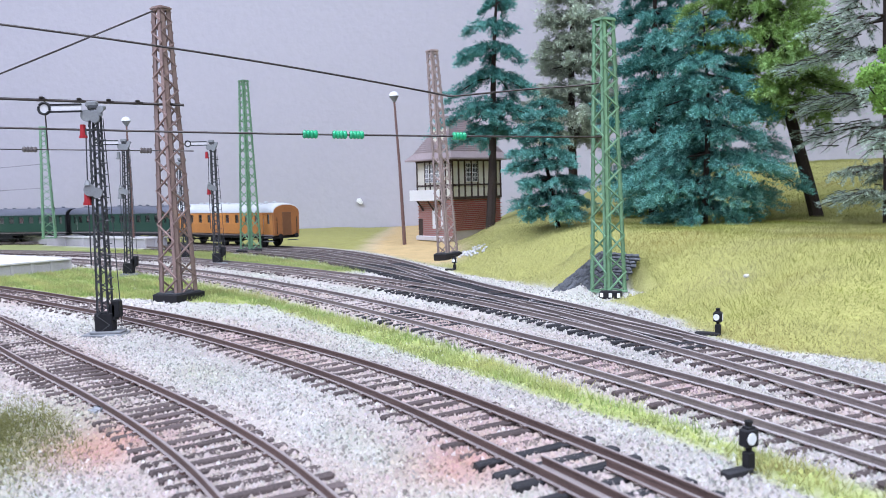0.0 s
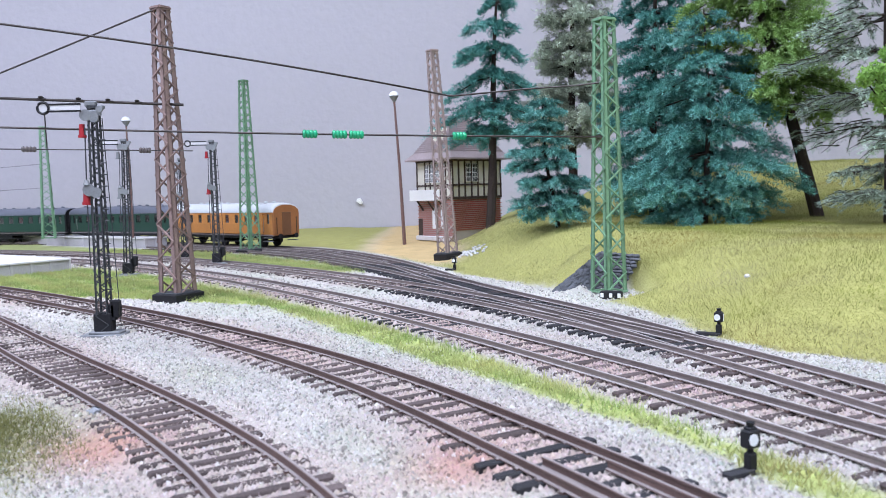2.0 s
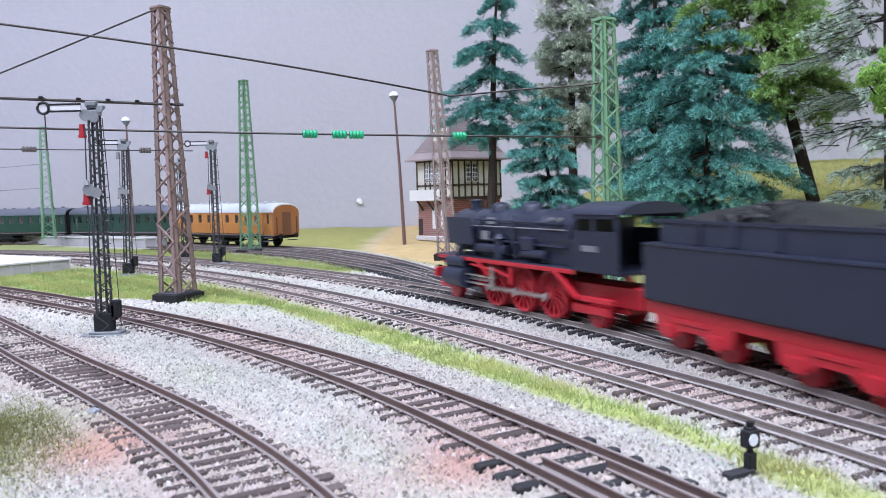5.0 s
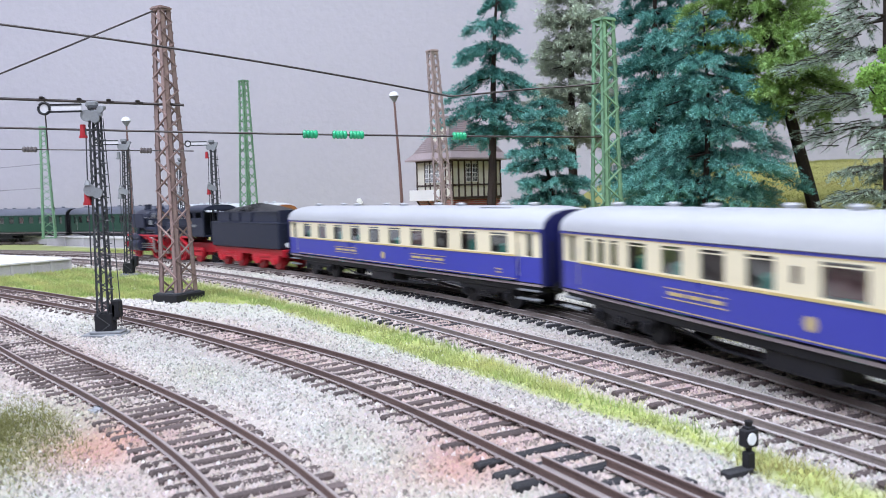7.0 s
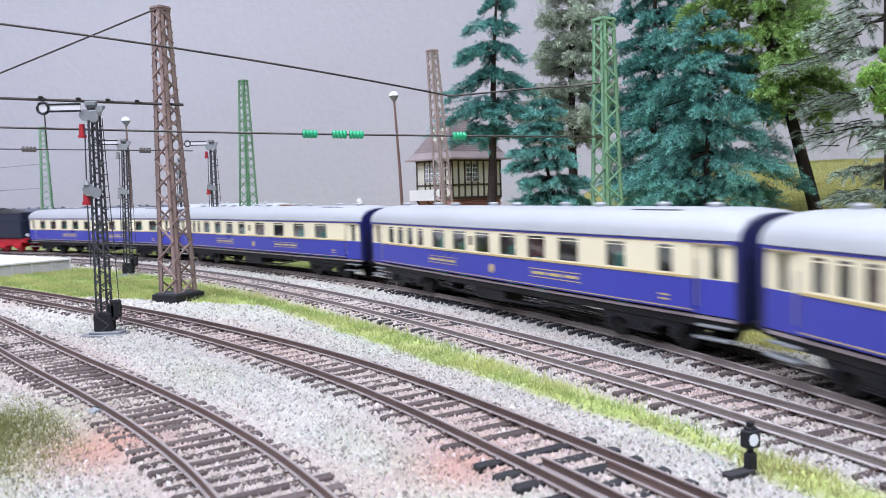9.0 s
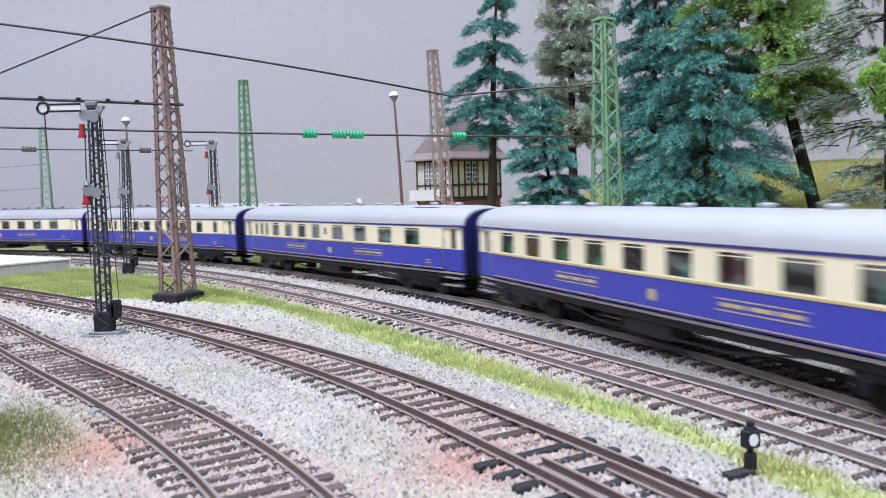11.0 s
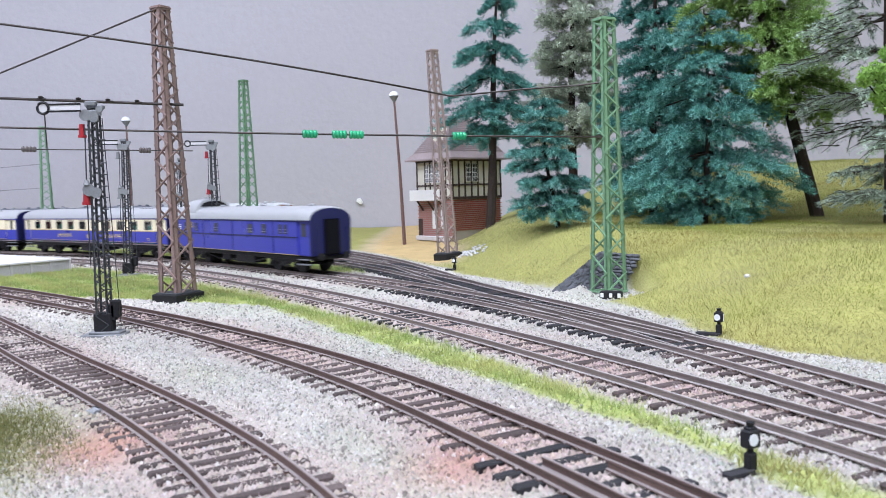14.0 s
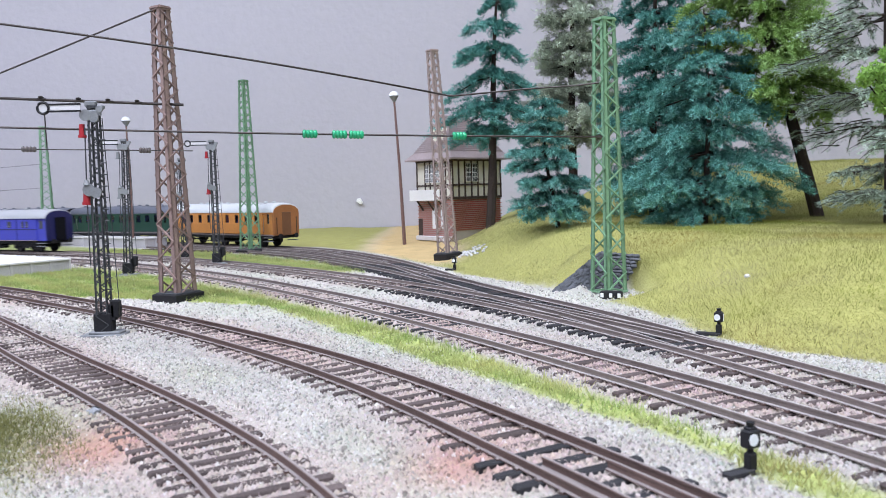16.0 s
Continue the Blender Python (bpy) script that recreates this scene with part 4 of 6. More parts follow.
# ---- trees ----
def spruce(x, y, h, base, rad, tone, label, seed, density=1.0, droop=0.35, lean=(0, 0), z=None, needle=2.4, whorl=14.0, sparse=0.0, shape=0.9, fluff=1.0, twiggy=0.0, width=0.5, name="spruce_tree"):
    """A conifer: tapered trunk, tiers of drooping boughs spread like pads, and thousands of fine needles along their twigs."""
    r = np.random.RandomState(seed)
    zb = zat(x, y) - 1 if z is None else z
    t = thing(name, x, y, zb, 0, label, "tree", "conifers")
    def stem(u):
        return np.array((lean[0] * u + 1.5 * math.sin(5 * u + seed), lean[1] * u + 1.2 * math.sin(4 * u + 2 * seed), h * u))
    part("trunk", Shape().tube([tuple(stem(u)) for u in np.linspace(0, 1, 10)], [float(max(0.5, h * (0.014 if base < 0.28 else 0.018) * (1 - u) ** 0.8 + 0.4)) for u in np.linspace(0, 1, 10)], 8), M_BARK, t)
    limbs = Shape()
    V, T = [], []
    u = base
    while u < 0.985:
        prof = min(1.0, ((1 - u) / (1 - base)) ** shape + 0.03) * (0.7 + 0.3 * min(1, (u - base) / 0.1 + 0.2))
        count = int(4.5 + 4.5 * prof)
        turn, rising = r.uniform(0, 6.28), r.uniform(0.05, 0.25)
        for k in range(count):
            if r.rand() < sparse:
                continue
            a = turn + 2 * math.pi * (k + r.uniform(-0.35, 0.35)) / count
            ln = rad * prof * r.uniform(0.6, 1.18) + 3
            o = stem(min(0.99, max(base, u + r.uniform(-0.14, 0.14) * whorl / h)))
            dirv = np.array((math.cos(a), math.sin(a), 0))
            side = np.array((-math.sin(a), math.cos(a), 0))
            lift = rising + r.normal(0, 0.05)
            sink = droop * r.uniform(0.85, 1.2)
            def spine(w):
                return o + dirv * ln * w + np.array((0, 0, ln * (lift * w - sink * w * w * 1.3 + 0.2 * w ** 4)))
            limbs.tube([tuple(spine(w)) for w in (0, 0.35, 0.7, 0.95)], [0.9, 0.65, 0.45, 0.2], 4)
            shade = r.uniform(0.75, 1.2)
            for q in range(int(ln * 0.75) + 9):
                w = r.uniform(0.06, 1.0) ** 0.8
                sg = r.choice((-1, 1))
                td = dirv * r.uniform(0.5, 1.0) + side * sg * r.uniform(0.15, 1.1) * (1.2 - 0.6 * w) + np.array((0, 0, r.uniform(-0.26, 0.2)))
                td /= np.linalg.norm(td)
                tl = (ln * 0.30 * (1.15 - 0.55 * w) + 3.2) * r.uniform(0.6, 1.3)
                root = spine(w) + np.array((0, 0, r.normal(0, 0.035 * ln + 0.4) * fluff))
                if twiggy and r.rand() < twiggy:
                    limbs.tube([tuple(root), tuple(root + td * tl * 0.6), tuple(root + td * tl * 1.1 + np.array((0, 0, -tl * 0.2)))], [0.4, 0.28, 0.12], 3)
                n = int(tl * 3.4 * density) + 5
                xs = r.uniform(0, 1, n)
                P = root + np.outer(tl * xs, td) + r.normal(0, 0.5 * fluff, (n, 3))
                P[:, 2] -= tl * 0.25 * xs * xs
                D = td * 0.65 + r.normal(0, 0.55, (n, 3))
                D[:, 2] += 0.15
                D /= np.linalg.norm(D, axis=1)[:, None]
                V.append((P, D))
                # crown shade is put into the tone: needles darken inward along bough and twig
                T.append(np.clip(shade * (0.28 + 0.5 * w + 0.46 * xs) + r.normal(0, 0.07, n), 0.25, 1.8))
        u += whorl / h * (0.45 + 0.75 * prof)
    part("branchwork", limbs, M_BARK, t)
    P, D = np.vstack([a for a, _ in V]), np.vstack([b for _, b in V])
    W = np.cross(D, np.array((0, 0, 1.0)) + r.normal(0, 0.6, P.shape))
    W /= np.linalg.norm(W, axis=1)[:, None]
    L = needle * r.uniform(0.6, 1.4, (len(P), 1))
    verts = np.empty((len(P) * 3, 3))
    verts[0::3], verts[1::3], verts[2::3] = P - W * width / 2, P + W * width / 2, P + D * L
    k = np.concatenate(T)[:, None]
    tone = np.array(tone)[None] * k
    # frosted tips and the highlights on them, both put into the colour
    pale_tip = np.clip(k - 0.95, 0, 0.6) * 0.6
    tone = tone * (1 - pale_tip) + pale_tip * np.array((0.37, 0.47, 0.46))[None]
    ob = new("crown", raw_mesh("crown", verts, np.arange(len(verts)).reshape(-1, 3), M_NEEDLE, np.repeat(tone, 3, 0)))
    ob.parent = t
    return t


BLUE, TEAL, GREY, OLIVE, DUSTY = (0.15, 0.385, 0.345), (0.112, 0.33, 0.295), (0.50, 0.56, 0.44), (0.27, 0.42, 0.12), (0.42, 0.52, 0.44)
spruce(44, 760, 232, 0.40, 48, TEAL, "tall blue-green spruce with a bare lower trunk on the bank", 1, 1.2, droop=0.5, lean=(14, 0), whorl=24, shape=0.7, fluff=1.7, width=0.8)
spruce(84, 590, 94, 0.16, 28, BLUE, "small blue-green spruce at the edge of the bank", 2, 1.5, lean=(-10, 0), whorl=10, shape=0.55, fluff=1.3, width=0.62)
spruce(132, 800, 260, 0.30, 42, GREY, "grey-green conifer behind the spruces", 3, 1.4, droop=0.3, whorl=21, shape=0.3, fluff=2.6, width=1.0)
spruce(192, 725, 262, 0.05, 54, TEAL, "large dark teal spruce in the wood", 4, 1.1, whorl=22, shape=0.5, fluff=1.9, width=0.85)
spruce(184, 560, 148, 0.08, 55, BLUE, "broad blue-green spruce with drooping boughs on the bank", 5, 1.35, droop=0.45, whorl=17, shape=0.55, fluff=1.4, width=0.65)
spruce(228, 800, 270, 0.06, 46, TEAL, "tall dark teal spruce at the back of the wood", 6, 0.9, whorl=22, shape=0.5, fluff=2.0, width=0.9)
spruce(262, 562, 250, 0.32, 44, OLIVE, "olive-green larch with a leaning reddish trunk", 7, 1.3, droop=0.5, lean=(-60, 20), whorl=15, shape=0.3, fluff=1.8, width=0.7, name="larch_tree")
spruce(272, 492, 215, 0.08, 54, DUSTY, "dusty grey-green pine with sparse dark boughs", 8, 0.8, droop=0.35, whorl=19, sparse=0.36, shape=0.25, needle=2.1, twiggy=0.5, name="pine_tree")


def leafy_tree(x, y, zc, rad, h, label, seed):
    r = np.random.RandomState(seed)
    zb = zat(x, y) - 1
    t = thing("leafy_tree", x, y, zb, 0, label, "tree")
    part("trunk", Shape().tube([(0, 0, 0), (1, 0, (zc - zb) * 0.5), (0, 0, zc - zb)], [2.2, 1.6, 0.8], 8), M_BARK, t)
    limbs = Shape()
    P, N = [], []
    for k in range(60):
        d = r.normal(0, 1, 3)
        d /= np.linalg.norm(d)
        c = d * rad * r.uniform(0.45, 0.95) * np.array((1, 1, 1.25)) + np.array((0, 0, zc - zb))
        limbs.tube([(0, 0, (zc - zb) * 0.7), tuple(c)], [0.6, 0.25], 4)
        n = 260
        q = r.normal(0, 1, (n, 3))
        q *= (rad * 0.2 * r.uniform(0.5, 1, (n, 1))) / np.linalg.norm(q, axis=1)[:, None]
        P.append(c + q)
    part("branchwork", limbs, M_BARK, t)
    P = np.vstack(P)
    U = r.normal(0, 1, P.shape)
    U /= np.linalg.norm(U, axis=1)[:, None]
    W = np.cross(U, r.normal(0, 1, P.shape))
    W /= np.linalg.norm(W, axis=1)[:, None]
    v = np.empty((len(P) * 3, 3))
    v[0::3], v[1::3], v[2::3] = P - W * 0.6, P + W * 0.6, P + U * 1.6
    tone = np.array((0.30, 0.50, 0.13))[None] * r.uniform(0.75, 1.2, (len(P), 1))
    ob = new("crown", raw_mesh("crown", v, np.arange(len(v)).reshape(-1, 3), M_NEEDLE, np.repeat(tone, 3, 0)))
    ob.parent = t


leafy_tree(229, 398, 95, 21, 60, "bright light-green leafy tree at the edge of the bank", 3)


# ---- small things on the ground and the wall ----
contact = thing("track_contact", -91.5, 206, -3.4, -32, "small grey track contact beside the rail", "track contact")
part("contact_body", Shape().box((0, 0, 1.6), (3.2, 2.2, 2.0), None, 0.7).tube([(-1.8, -1.2, 1.2), (1.8, -1.2, 1.2)], 0.7, 8), M_GREYMETAL, contact)
plug = thing("wall_plug", -132, 1286, 41.6, -7, "small white plug in the plaster wall", "wall plug")
part("plug_disc", Shape().tube([(0, -2, 0), (0, 4, 0)], [3.6, 4.2], 12).tube([(3, -1.5, -3), (3, 3, -3)], 3.0, 10), M_WHITE, plug)
rr = random.Random(17)
rubble = [mesh_of("rubble_stone", Shape().box((0, 0, 0), (2.6, 2.0, 1.7), None, 0.5), material("white_rubble", (0.55, 0.55, 0.57), 0.9, 0, 0.25), False)]
heap = thing("rubble_heap", 21, 640, zat(21, 640), 0, "white rubble heap at the foot of the bank", "rubble")
for k in range(60):
    px, py = rr.gauss(0, 5), rr.gauss(0, 16)
    ob = new("rubble_stone", rubble[0])
    ob.parent = heap
    ob.matrix_basis = at(px + py * -0.25, py, zat(21 + px + py * -0.25, 640 + py) - zat(21, 640) + 0.6, rr.uniform(-40, 40), rr.uniform(-40, 40), rr.uniform(0, 180))
for x, y, k in ((135, 356, 0.62),):
    st2 = thing("pale_stone", x, y, zat(x, y) - 0.2, 30, "small pale stone lying in the grass of the bank", "stone", "pale stones")
    part("boulder", Shape().box((0, 0, 1.2 * k), (4.5 * k, 3.4 * k, 3.0 * k), None, 0.9 * k), M_CONCRETE, st2)


# ---- rolling stock; local x points forward, z = 0 is the rail head ----
def roof_rings(L, half, z0, rise, drop=0.84):
    rings = []
    for x, k, w in ((-L / 2, drop, 0.95), (-L / 2 + 2.5, 0.9, 0.98), (-L / 2 + 7, 0.96, 1.0), (-L / 2 + 15, 1.0, 1.0), (0, 1.0, 1.0), (L / 2 - 15, 1.0, 1.0), (L / 2 - 7, 0.96, 1.0), (L / 2 - 2.5, 0.9, 0.98), (L / 2, drop, 0.95)):
        ring = []
        for i in range(15):
            a = math.pi * i / 14
            c, s = math.cos(a), math.sin(a)
            ring.append((x, half * w * math.copysign(abs(c) ** 0.72, c), z0 + rise * k * s ** 0.9))
        rings.append(ring + [(x, -half * w + 0.8, z0 - 0.4), (x, half * w - 0.8, z0 - 0.4)])
    return rings


WHEEL = Shape()
for sgn in (-1, 1):
    WHEEL.tube([(0, sgn * 7.2, 0), (0, sgn * 7.9, 0)], 6.3, 18).tube([(0, sgn * 7.9, 0), (0, sgn * 10.2, 0)], 5.75, 18).tube([(0, sgn * 10.2, 0), (0, sgn * 10.6, 0)], [2.2, 1.6], 8)
WHEEL.tube([(0, -11, 0), (0, 11, 0)], 0.9, 6)
WHEEL_MESH = {"dark": mesh_of("wheelset", WHEEL, M_UNDER), "red": mesh_of("wheelset", WHEEL, M_LOCORED)}
ROLLERS = []


def wheelset(v, x, kind="dark"):
    ob = new("wheelset", WHEEL_MESH[kind])
    ob.parent = v
    ob.matrix_basis = at(x, 0, 5.75)
    ROLLERS.append((ob, v, x, 0.0, 5.75))
    return ob


def bogie(v, x, mat, base=32.0, depth=5.2):
    """Side frames with springs and axle boxes, and their two axles."""
    b = part("bogie", Shape().box((x, 0, 8.6), (base - 4, 12, 2.4), None, 0.4), mat, v)
    for y in (-13.2, 13.2):
        s = Shape()
        s.loft([[(x + px, y + dy, z) for px, z in ((-base * 0.66, 9.6), (-base * 0.6, 6.8), (-base * 0.3, 7.4), (-base * 0.16, 5.4), (base * 0.16, 5.4), (base * 0.3, 7.4), (base * 0.6, 6.8), (base * 0.66, 9.6))] for dy in (-0.9, 0.9)])
        for k in range(4):
            s.box((x, y + math.copysign(1.2, y), 4.6 + k * 0.75), (15 - k * 3.2, 1.0, 0.6))
        for px in (-base / 2, base / 2):
            s.box((x + px, y + math.copysign(0.9, y), 5.9), (4.4, 2.2, 4.0), None, 0.5)
            s.tube([(x + px, y, 5.75), (x + px, y + math.copysign(2.6, y), 5.75)], 1.2, 8)
        part("side_frame", s, mat, b)
    for px in (-base / 2, base / 2):
        wheelset(v, x + px)


def buffers(v, L, mat=None):
    for sx in (-1, 1):
        for y in (-10, 10):
            part("buffer", Shape().tube([(sx * (L / 2 - 1), y, 11.8), (sx * (L / 2 + 3), y, 11.8)], [1.4, 1.1], 8).tube([(sx * (L / 2 + 3), y, 11.8), (sx * (L / 2 + 3.7), y, 11.8)], 2.5, 12), mat or M_UNDER, v)


def bars(v, x, z, w, h, y, mat):
    """Illegible lettering as plain gilt bars in a thin frame."""
    s = Shape()
    for k, (a, b) in enumerate(((0.0, 0.28), (0.34, 0.62), (0.68, 1.0))):
        s.box((x - w / 2 + w * (a + b) / 2, y, z), (w * (b - a), 0.16, h * 0.34))
    for dz in (-h / 2, h / 2):
        s.box((x, y, z + dz), (w + 3, 0.16, 0.3))
    part("lettering_bar", s, mat, v, "gilt lettering strip")


def coach(name, label, category, L, pal, windows, small=(), seats=True, group="", letter=True, z_sill=24.1, bogies=True, roof_rise=9.3, end_doors=True):
    """A passenger coach: panelled sides with real window openings, panes, roof, ends, underframe and running gear."""
    v = thing(name, 0, 0, 0, 0, label, category, group)
    H, E = 16.6, L / 2 - 17.5
    z0, zw0, zw1, z1, zr = 13.8, z_sill + 1.2, 33.9, 34.7, 36.0
    low, up, let = Shape(), Shape(), Shape()
    spans = sorted((x - w / 2, x + w / 2) for x, w in windows)
    for s in (-1, 1):
        y = s * (H - 0.4)
        ye = s * (H - 1.3)
        low.box((0, y, (z0 + z_sill) / 2), (2 * E, 0.8, z_sill - z0))
        let.box((0, y, (z1 + zr) / 2), (L - 3, 0.8, zr - z1))
        up.box((0, y, (z_sill + zw0) / 2), (2 * E, 0.8, zw0 - z_sill)).box((0, y, (zw1 + z1) / 2), (2 * E, 0.8, z1 - zw1))
        x = -E
        for a, b in spans + [(E, E)]:
            if a - x > 0.1:
                up.box(((x + a) / 2, y, (zw0 + zw1) / 2), (a - x, 0.8, zw1 - zw0))
            x = b
        for e in (-1, 1):
            xm = e * (E + (L / 2 - 1.6 - E) / 2)
            wd = L / 2 - 1.6 - E
            low.box((xm, ye, (z0 - 0.4 + z_sill) / 2), (wd, 0.8, z_sill - z0 + 0.4))
            for a, b, za, zb in ((0, wd, z_sill, zw0 - 1), (0, wd, zw1, z1), (0, wd * 0.38, zw0 - 1, zw1), (wd * 0.64, wd, zw0 - 1, zw1)):
                up.box((e * (E + (a + b) / 2), ye, (za + zb) / 2), (b - a, 0.8, zb - za))
    part("lower_side", low, pal["low"], v, pal["low_label"], False)
    band = part("window_band", up, pal["up"], v, pal["up_label"], False)
    part("letterboard", let, pal["let"], v, "", False)
    for s in (-1, 1):
        y = s * (H - 0.55)
        for a, b in spans:
            p = part("window_pane", Shape().box(((a + b) / 2, y, (zw0 + zw1) / 2), (b - a, 0.25, zw1 - zw0)), M_GLASS, band)
            part("top_light", Shape().box(((a + b) / 2, s * (H - 0.25), zw1 - 1.0), (b - a, 0.3, 0.3)), pal["frame"], p)
        for e in (-1, 1):
            part("window_pane", Shape().box((e * (E + 8.1), s * (H - 1.5), (zw0 + zw1) / 2), (4.6, 0.25, zw1 - zw0 + 1)), M_GLASS, band)
            # added dark sheet that stops the view through the door pane
            part("door_curtain", Shape().box((e * (E + 8.1), s * (H - 3.4), 24), (9, 0.6, 21)), M_TIMBER, v)
        for x in small:
            part("vent_grille", Shape().box((x, s * (H + 0.05), 30.0), (2.6, 0.3, 4.2), None, 0.08), M_TIMBER, v)
        if pal.get("line"):
            g = Shape()
            g.box((0, s * (H + 0.06), z_sill + 0.35), (2 * E, 0.3, 0.75)).box((0, s * (H + 0.04), 14.5), (2 * E, 0.2, 0.3)).box((0, s * (H + 0.04), z1 + 0.1), (L - 6, 0.2, 0.25))
            part("gilt_lining", g, pal["line"], v)
        for e in (-1, 1):
            part("door_handrail", Shape().tube([(e * (E + 1.5), s * H, 16), (e * (E + 1.5), s * H, 30)], 0.25, 5), M_STEEL, v)
        if letter:
            bars(v, L * 0.17, 19.4, 27, 3.2, s * (H + 0.08), M_GOLD)
            bars(v, -L * 0.17, 19.4, 30, 3.2, s * (H + 0.08), M_GOLD)
            part("crest", Shape().disc((0, s * (H + 0.1), 18.6), 2.0, 0.2, "y", 12), M_GOLD, v, "round gilt crest")
            part("number_bar", Shape().box((-L * 0.39, s * (H + 0.1), 18), (4, 0.2, 0.6)).box((-L * 0.39, s * (H + 0.1), 16.6), (4, 0.2, 0.6)), M_GOLD, v)
    for e in (-1, 1):
        end = part("end_wall", Shape().loft([[(e * (L / 2 - k), *q) for q in [(y, 12.6) for y in (-15.8, 15.8)] + [(16.2 * math.cos(a), 35.8 + 7.8 * math.sin(a)) for a in [math.pi * i / 8 for i in range(9)]]] for k in (1.8, -0.6)]), pal["end"], v, pal["end_label"])
        if end_doors:
            gang = Shape()
            for k in range(4):
                gang.box((e * (L / 2 + 0.4 + k * 0.9), 0, 25), (0.7, 13.5 - (k % 2) * 1.2, 27 - (k % 2) * 1.2), None, 0.3)
            part("gangway_bellows", gang, M_BELLOWS, end, "black folding gangway")
        else:
            part("end_door", Shape().box((e * (L / 2 + 0.7), 0, 24), (1.2, 11, 24), None, 0.3), pal["frame"], end)
        for y in (-12.5, 12.5):
            part("corner_rail", Shape().tube([(e * (L / 2 + 1.0), y, 14), (e * (L / 2 + 1.0), y, 31)], 0.35, 5), M_UNDER, end)
    roof = part("roof", Shape().loft(roof_rings(L, 17.1, zr, roof_rise)), pal["roof"], v, pal["roof_label"])
    for k in range(9):
        x = -L * 0.42 + k * L * 0.105
        part("roof_ventilator", Shape().tube([(x, 2.5 * (-1) ** k, zr + roof_rise - 0.6), (x, 2.5 * (-1) ** k, zr + roof_rise + 0.9), (x, 2.5 * (-1) ** k, zr + roof_rise + 1.5)], [1.5, 2.3, 1.2], 10), pal["roof"], roof)
    part("roof_hatch", Shape().box((-L * 0.35, 7.5, zr + roof_rise * 0.86), (24, 5.0, 1.2), Matrix.Translation((0, 0, 0)), 0.3), M_UNDER, roof, "dark roof hatch")
    part("floor", Shape().box((0, 0, 12.4), (L - 4, 2 * H - 2, 1.0)), M_INTERIOR, v, "", False)
    part("partition", Shape().box((0, -3.5, 24), (L - 40, 0.8, 22)), M_INTERIOR, v, "", False)
    if seats:
        for i, (a, b) in enumerate(spans):
            if b - a > 9 and i % 3 != 2:
                for s in (-1, 1):
                    part("seat", Shape().box(((a + b) / 2 - 1.0, s * 12.0, 20.5), (8.0, 6, 17 + 2 * (i % 2)), None, 1.0), M_SEAT, v, "teal upholstered seat")
    for i, (a, b) in enumerate(spans):
        if i % 5 == 3:
            part("blind", Shape().box(((a + b) / 2, H - 1.6, 29.5), (b - a, 0.3, 7.5)), M_CURTAIN, v, "wine-red blind")
    u = Shape().box((0, 0, 10.4), (L - 6, 2 * H - 4, 2.6), None, 0.3)
    part("sole_bar", u, M_UNDER, v)
    part("battery_box", Shape().box((8, 8.5, 7), (26, 10, 6), None, 0.5).box((8, -8.5, 7), (26, 10, 6), None, 0.5), M_UNDER, v)
    part("truss_rod", Shape().tube([(-62, 13, 9.5), (-30, 13, 5.2), (38, 13, 5.2), (66, 13, 9.5)], 0.5, 5).tube([(-62, -13, 9.5), (-30, -13, 5.2), (38, -13, 5.2), (66, -13, 9.5)], 0.5, 5), M_UNDER, v)
    for e in (-1, 1):
        for s in (-1, 1):
            part("footboard", Shape().box((e * (L / 2 - 10), s * 15.6, 6.4), (14, 3.4, 0.8), None, 0.15).box((e * (L / 2 - 10), s * 15.2, 10.0), (13, 3, 0.7), None, 0.15), M_GREYMETAL, v)
    off = L * 0.34
    if bogies:
        bogie(v, off, M_UNDER)
        bogie(v, -off, M_UNDER)
    else:
        for x in (-L * 0.36, 0, L * 0.36):
            for y in (-13, 13):
                part("axle_guard", Shape().box((x, y, 7), (7, 1.6, 6), None, 0.3).box((x, y, 9.4), (18, 1.2, 1.2), None, 0.2), M_UNDER, v)
            ob = new("wheelset", WHEEL_MESH["dark"])
            ob.parent, ob.matrix_basis = v, at(x, 0, 5.75)
    buffers(v, L)
    return v


PULLMAN = dict(low=M_BLUE, low_label="deep blue lower side", up=M_CREAM, up_label="cream window band", let=M_BLUE, frame=M_CREAM, line=M_GOLD, end=M_NAVY, end_label="dark navy end", roof=M_SILVER, roof_label="silver-white curved roof")
GREENPAL = dict(low=M_GREENCOACH, low_label="dark green side", up=M_GREENCOACH, up_label="dark green window band", let=M_GREENCOACH, frame=M_DARKMETAL, end=M_BLACK, end_label="black end", roof=M_GREYROOF, roof_label="dark slate-grey roof")
TEAKPAL = dict(low=M_TEAK, low_label="varnished teak planking", up=M_TEAK, up_label="teak window band", let=M_TEAK, frame=M_TEAKDARK, end=M_TEAKEND, end_label="varnished teak end", roof=M_PALEROOF, roof_label="pale grey roof")
CL, VL = 271.0, 217.0
TYPE_1 = [(103 - 23.2 * k, 12.4) for k in range(10)]
TYPE_2 = [(111 - 9 * k, 5.0) for k in range(3)] + [(78 - 20 * k, 11.0) for k in range(4)] + [(-10 - 27 * k, 14.0) for k in range(4)]
TYPE_3 = [(106 - 12 * k, 6.5) for k in range(4)] + [(50 - 21 * k, 12.5) for k in range(6)] + [(-82, 10.0), (-106, 6.5)]
c1 = coach("passenger_coach", "blue and cream saloon coach with silver roof, on the rails", "railway coach", CL, PULLMAN, TYPE_1, (34,), group="train coaches")
c2 = coach("passenger_coach", "blue and cream dining coach with wide windows and silver roof", "railway coach", CL, PULLMAN, TYPE_2, (5,), group="train coaches")
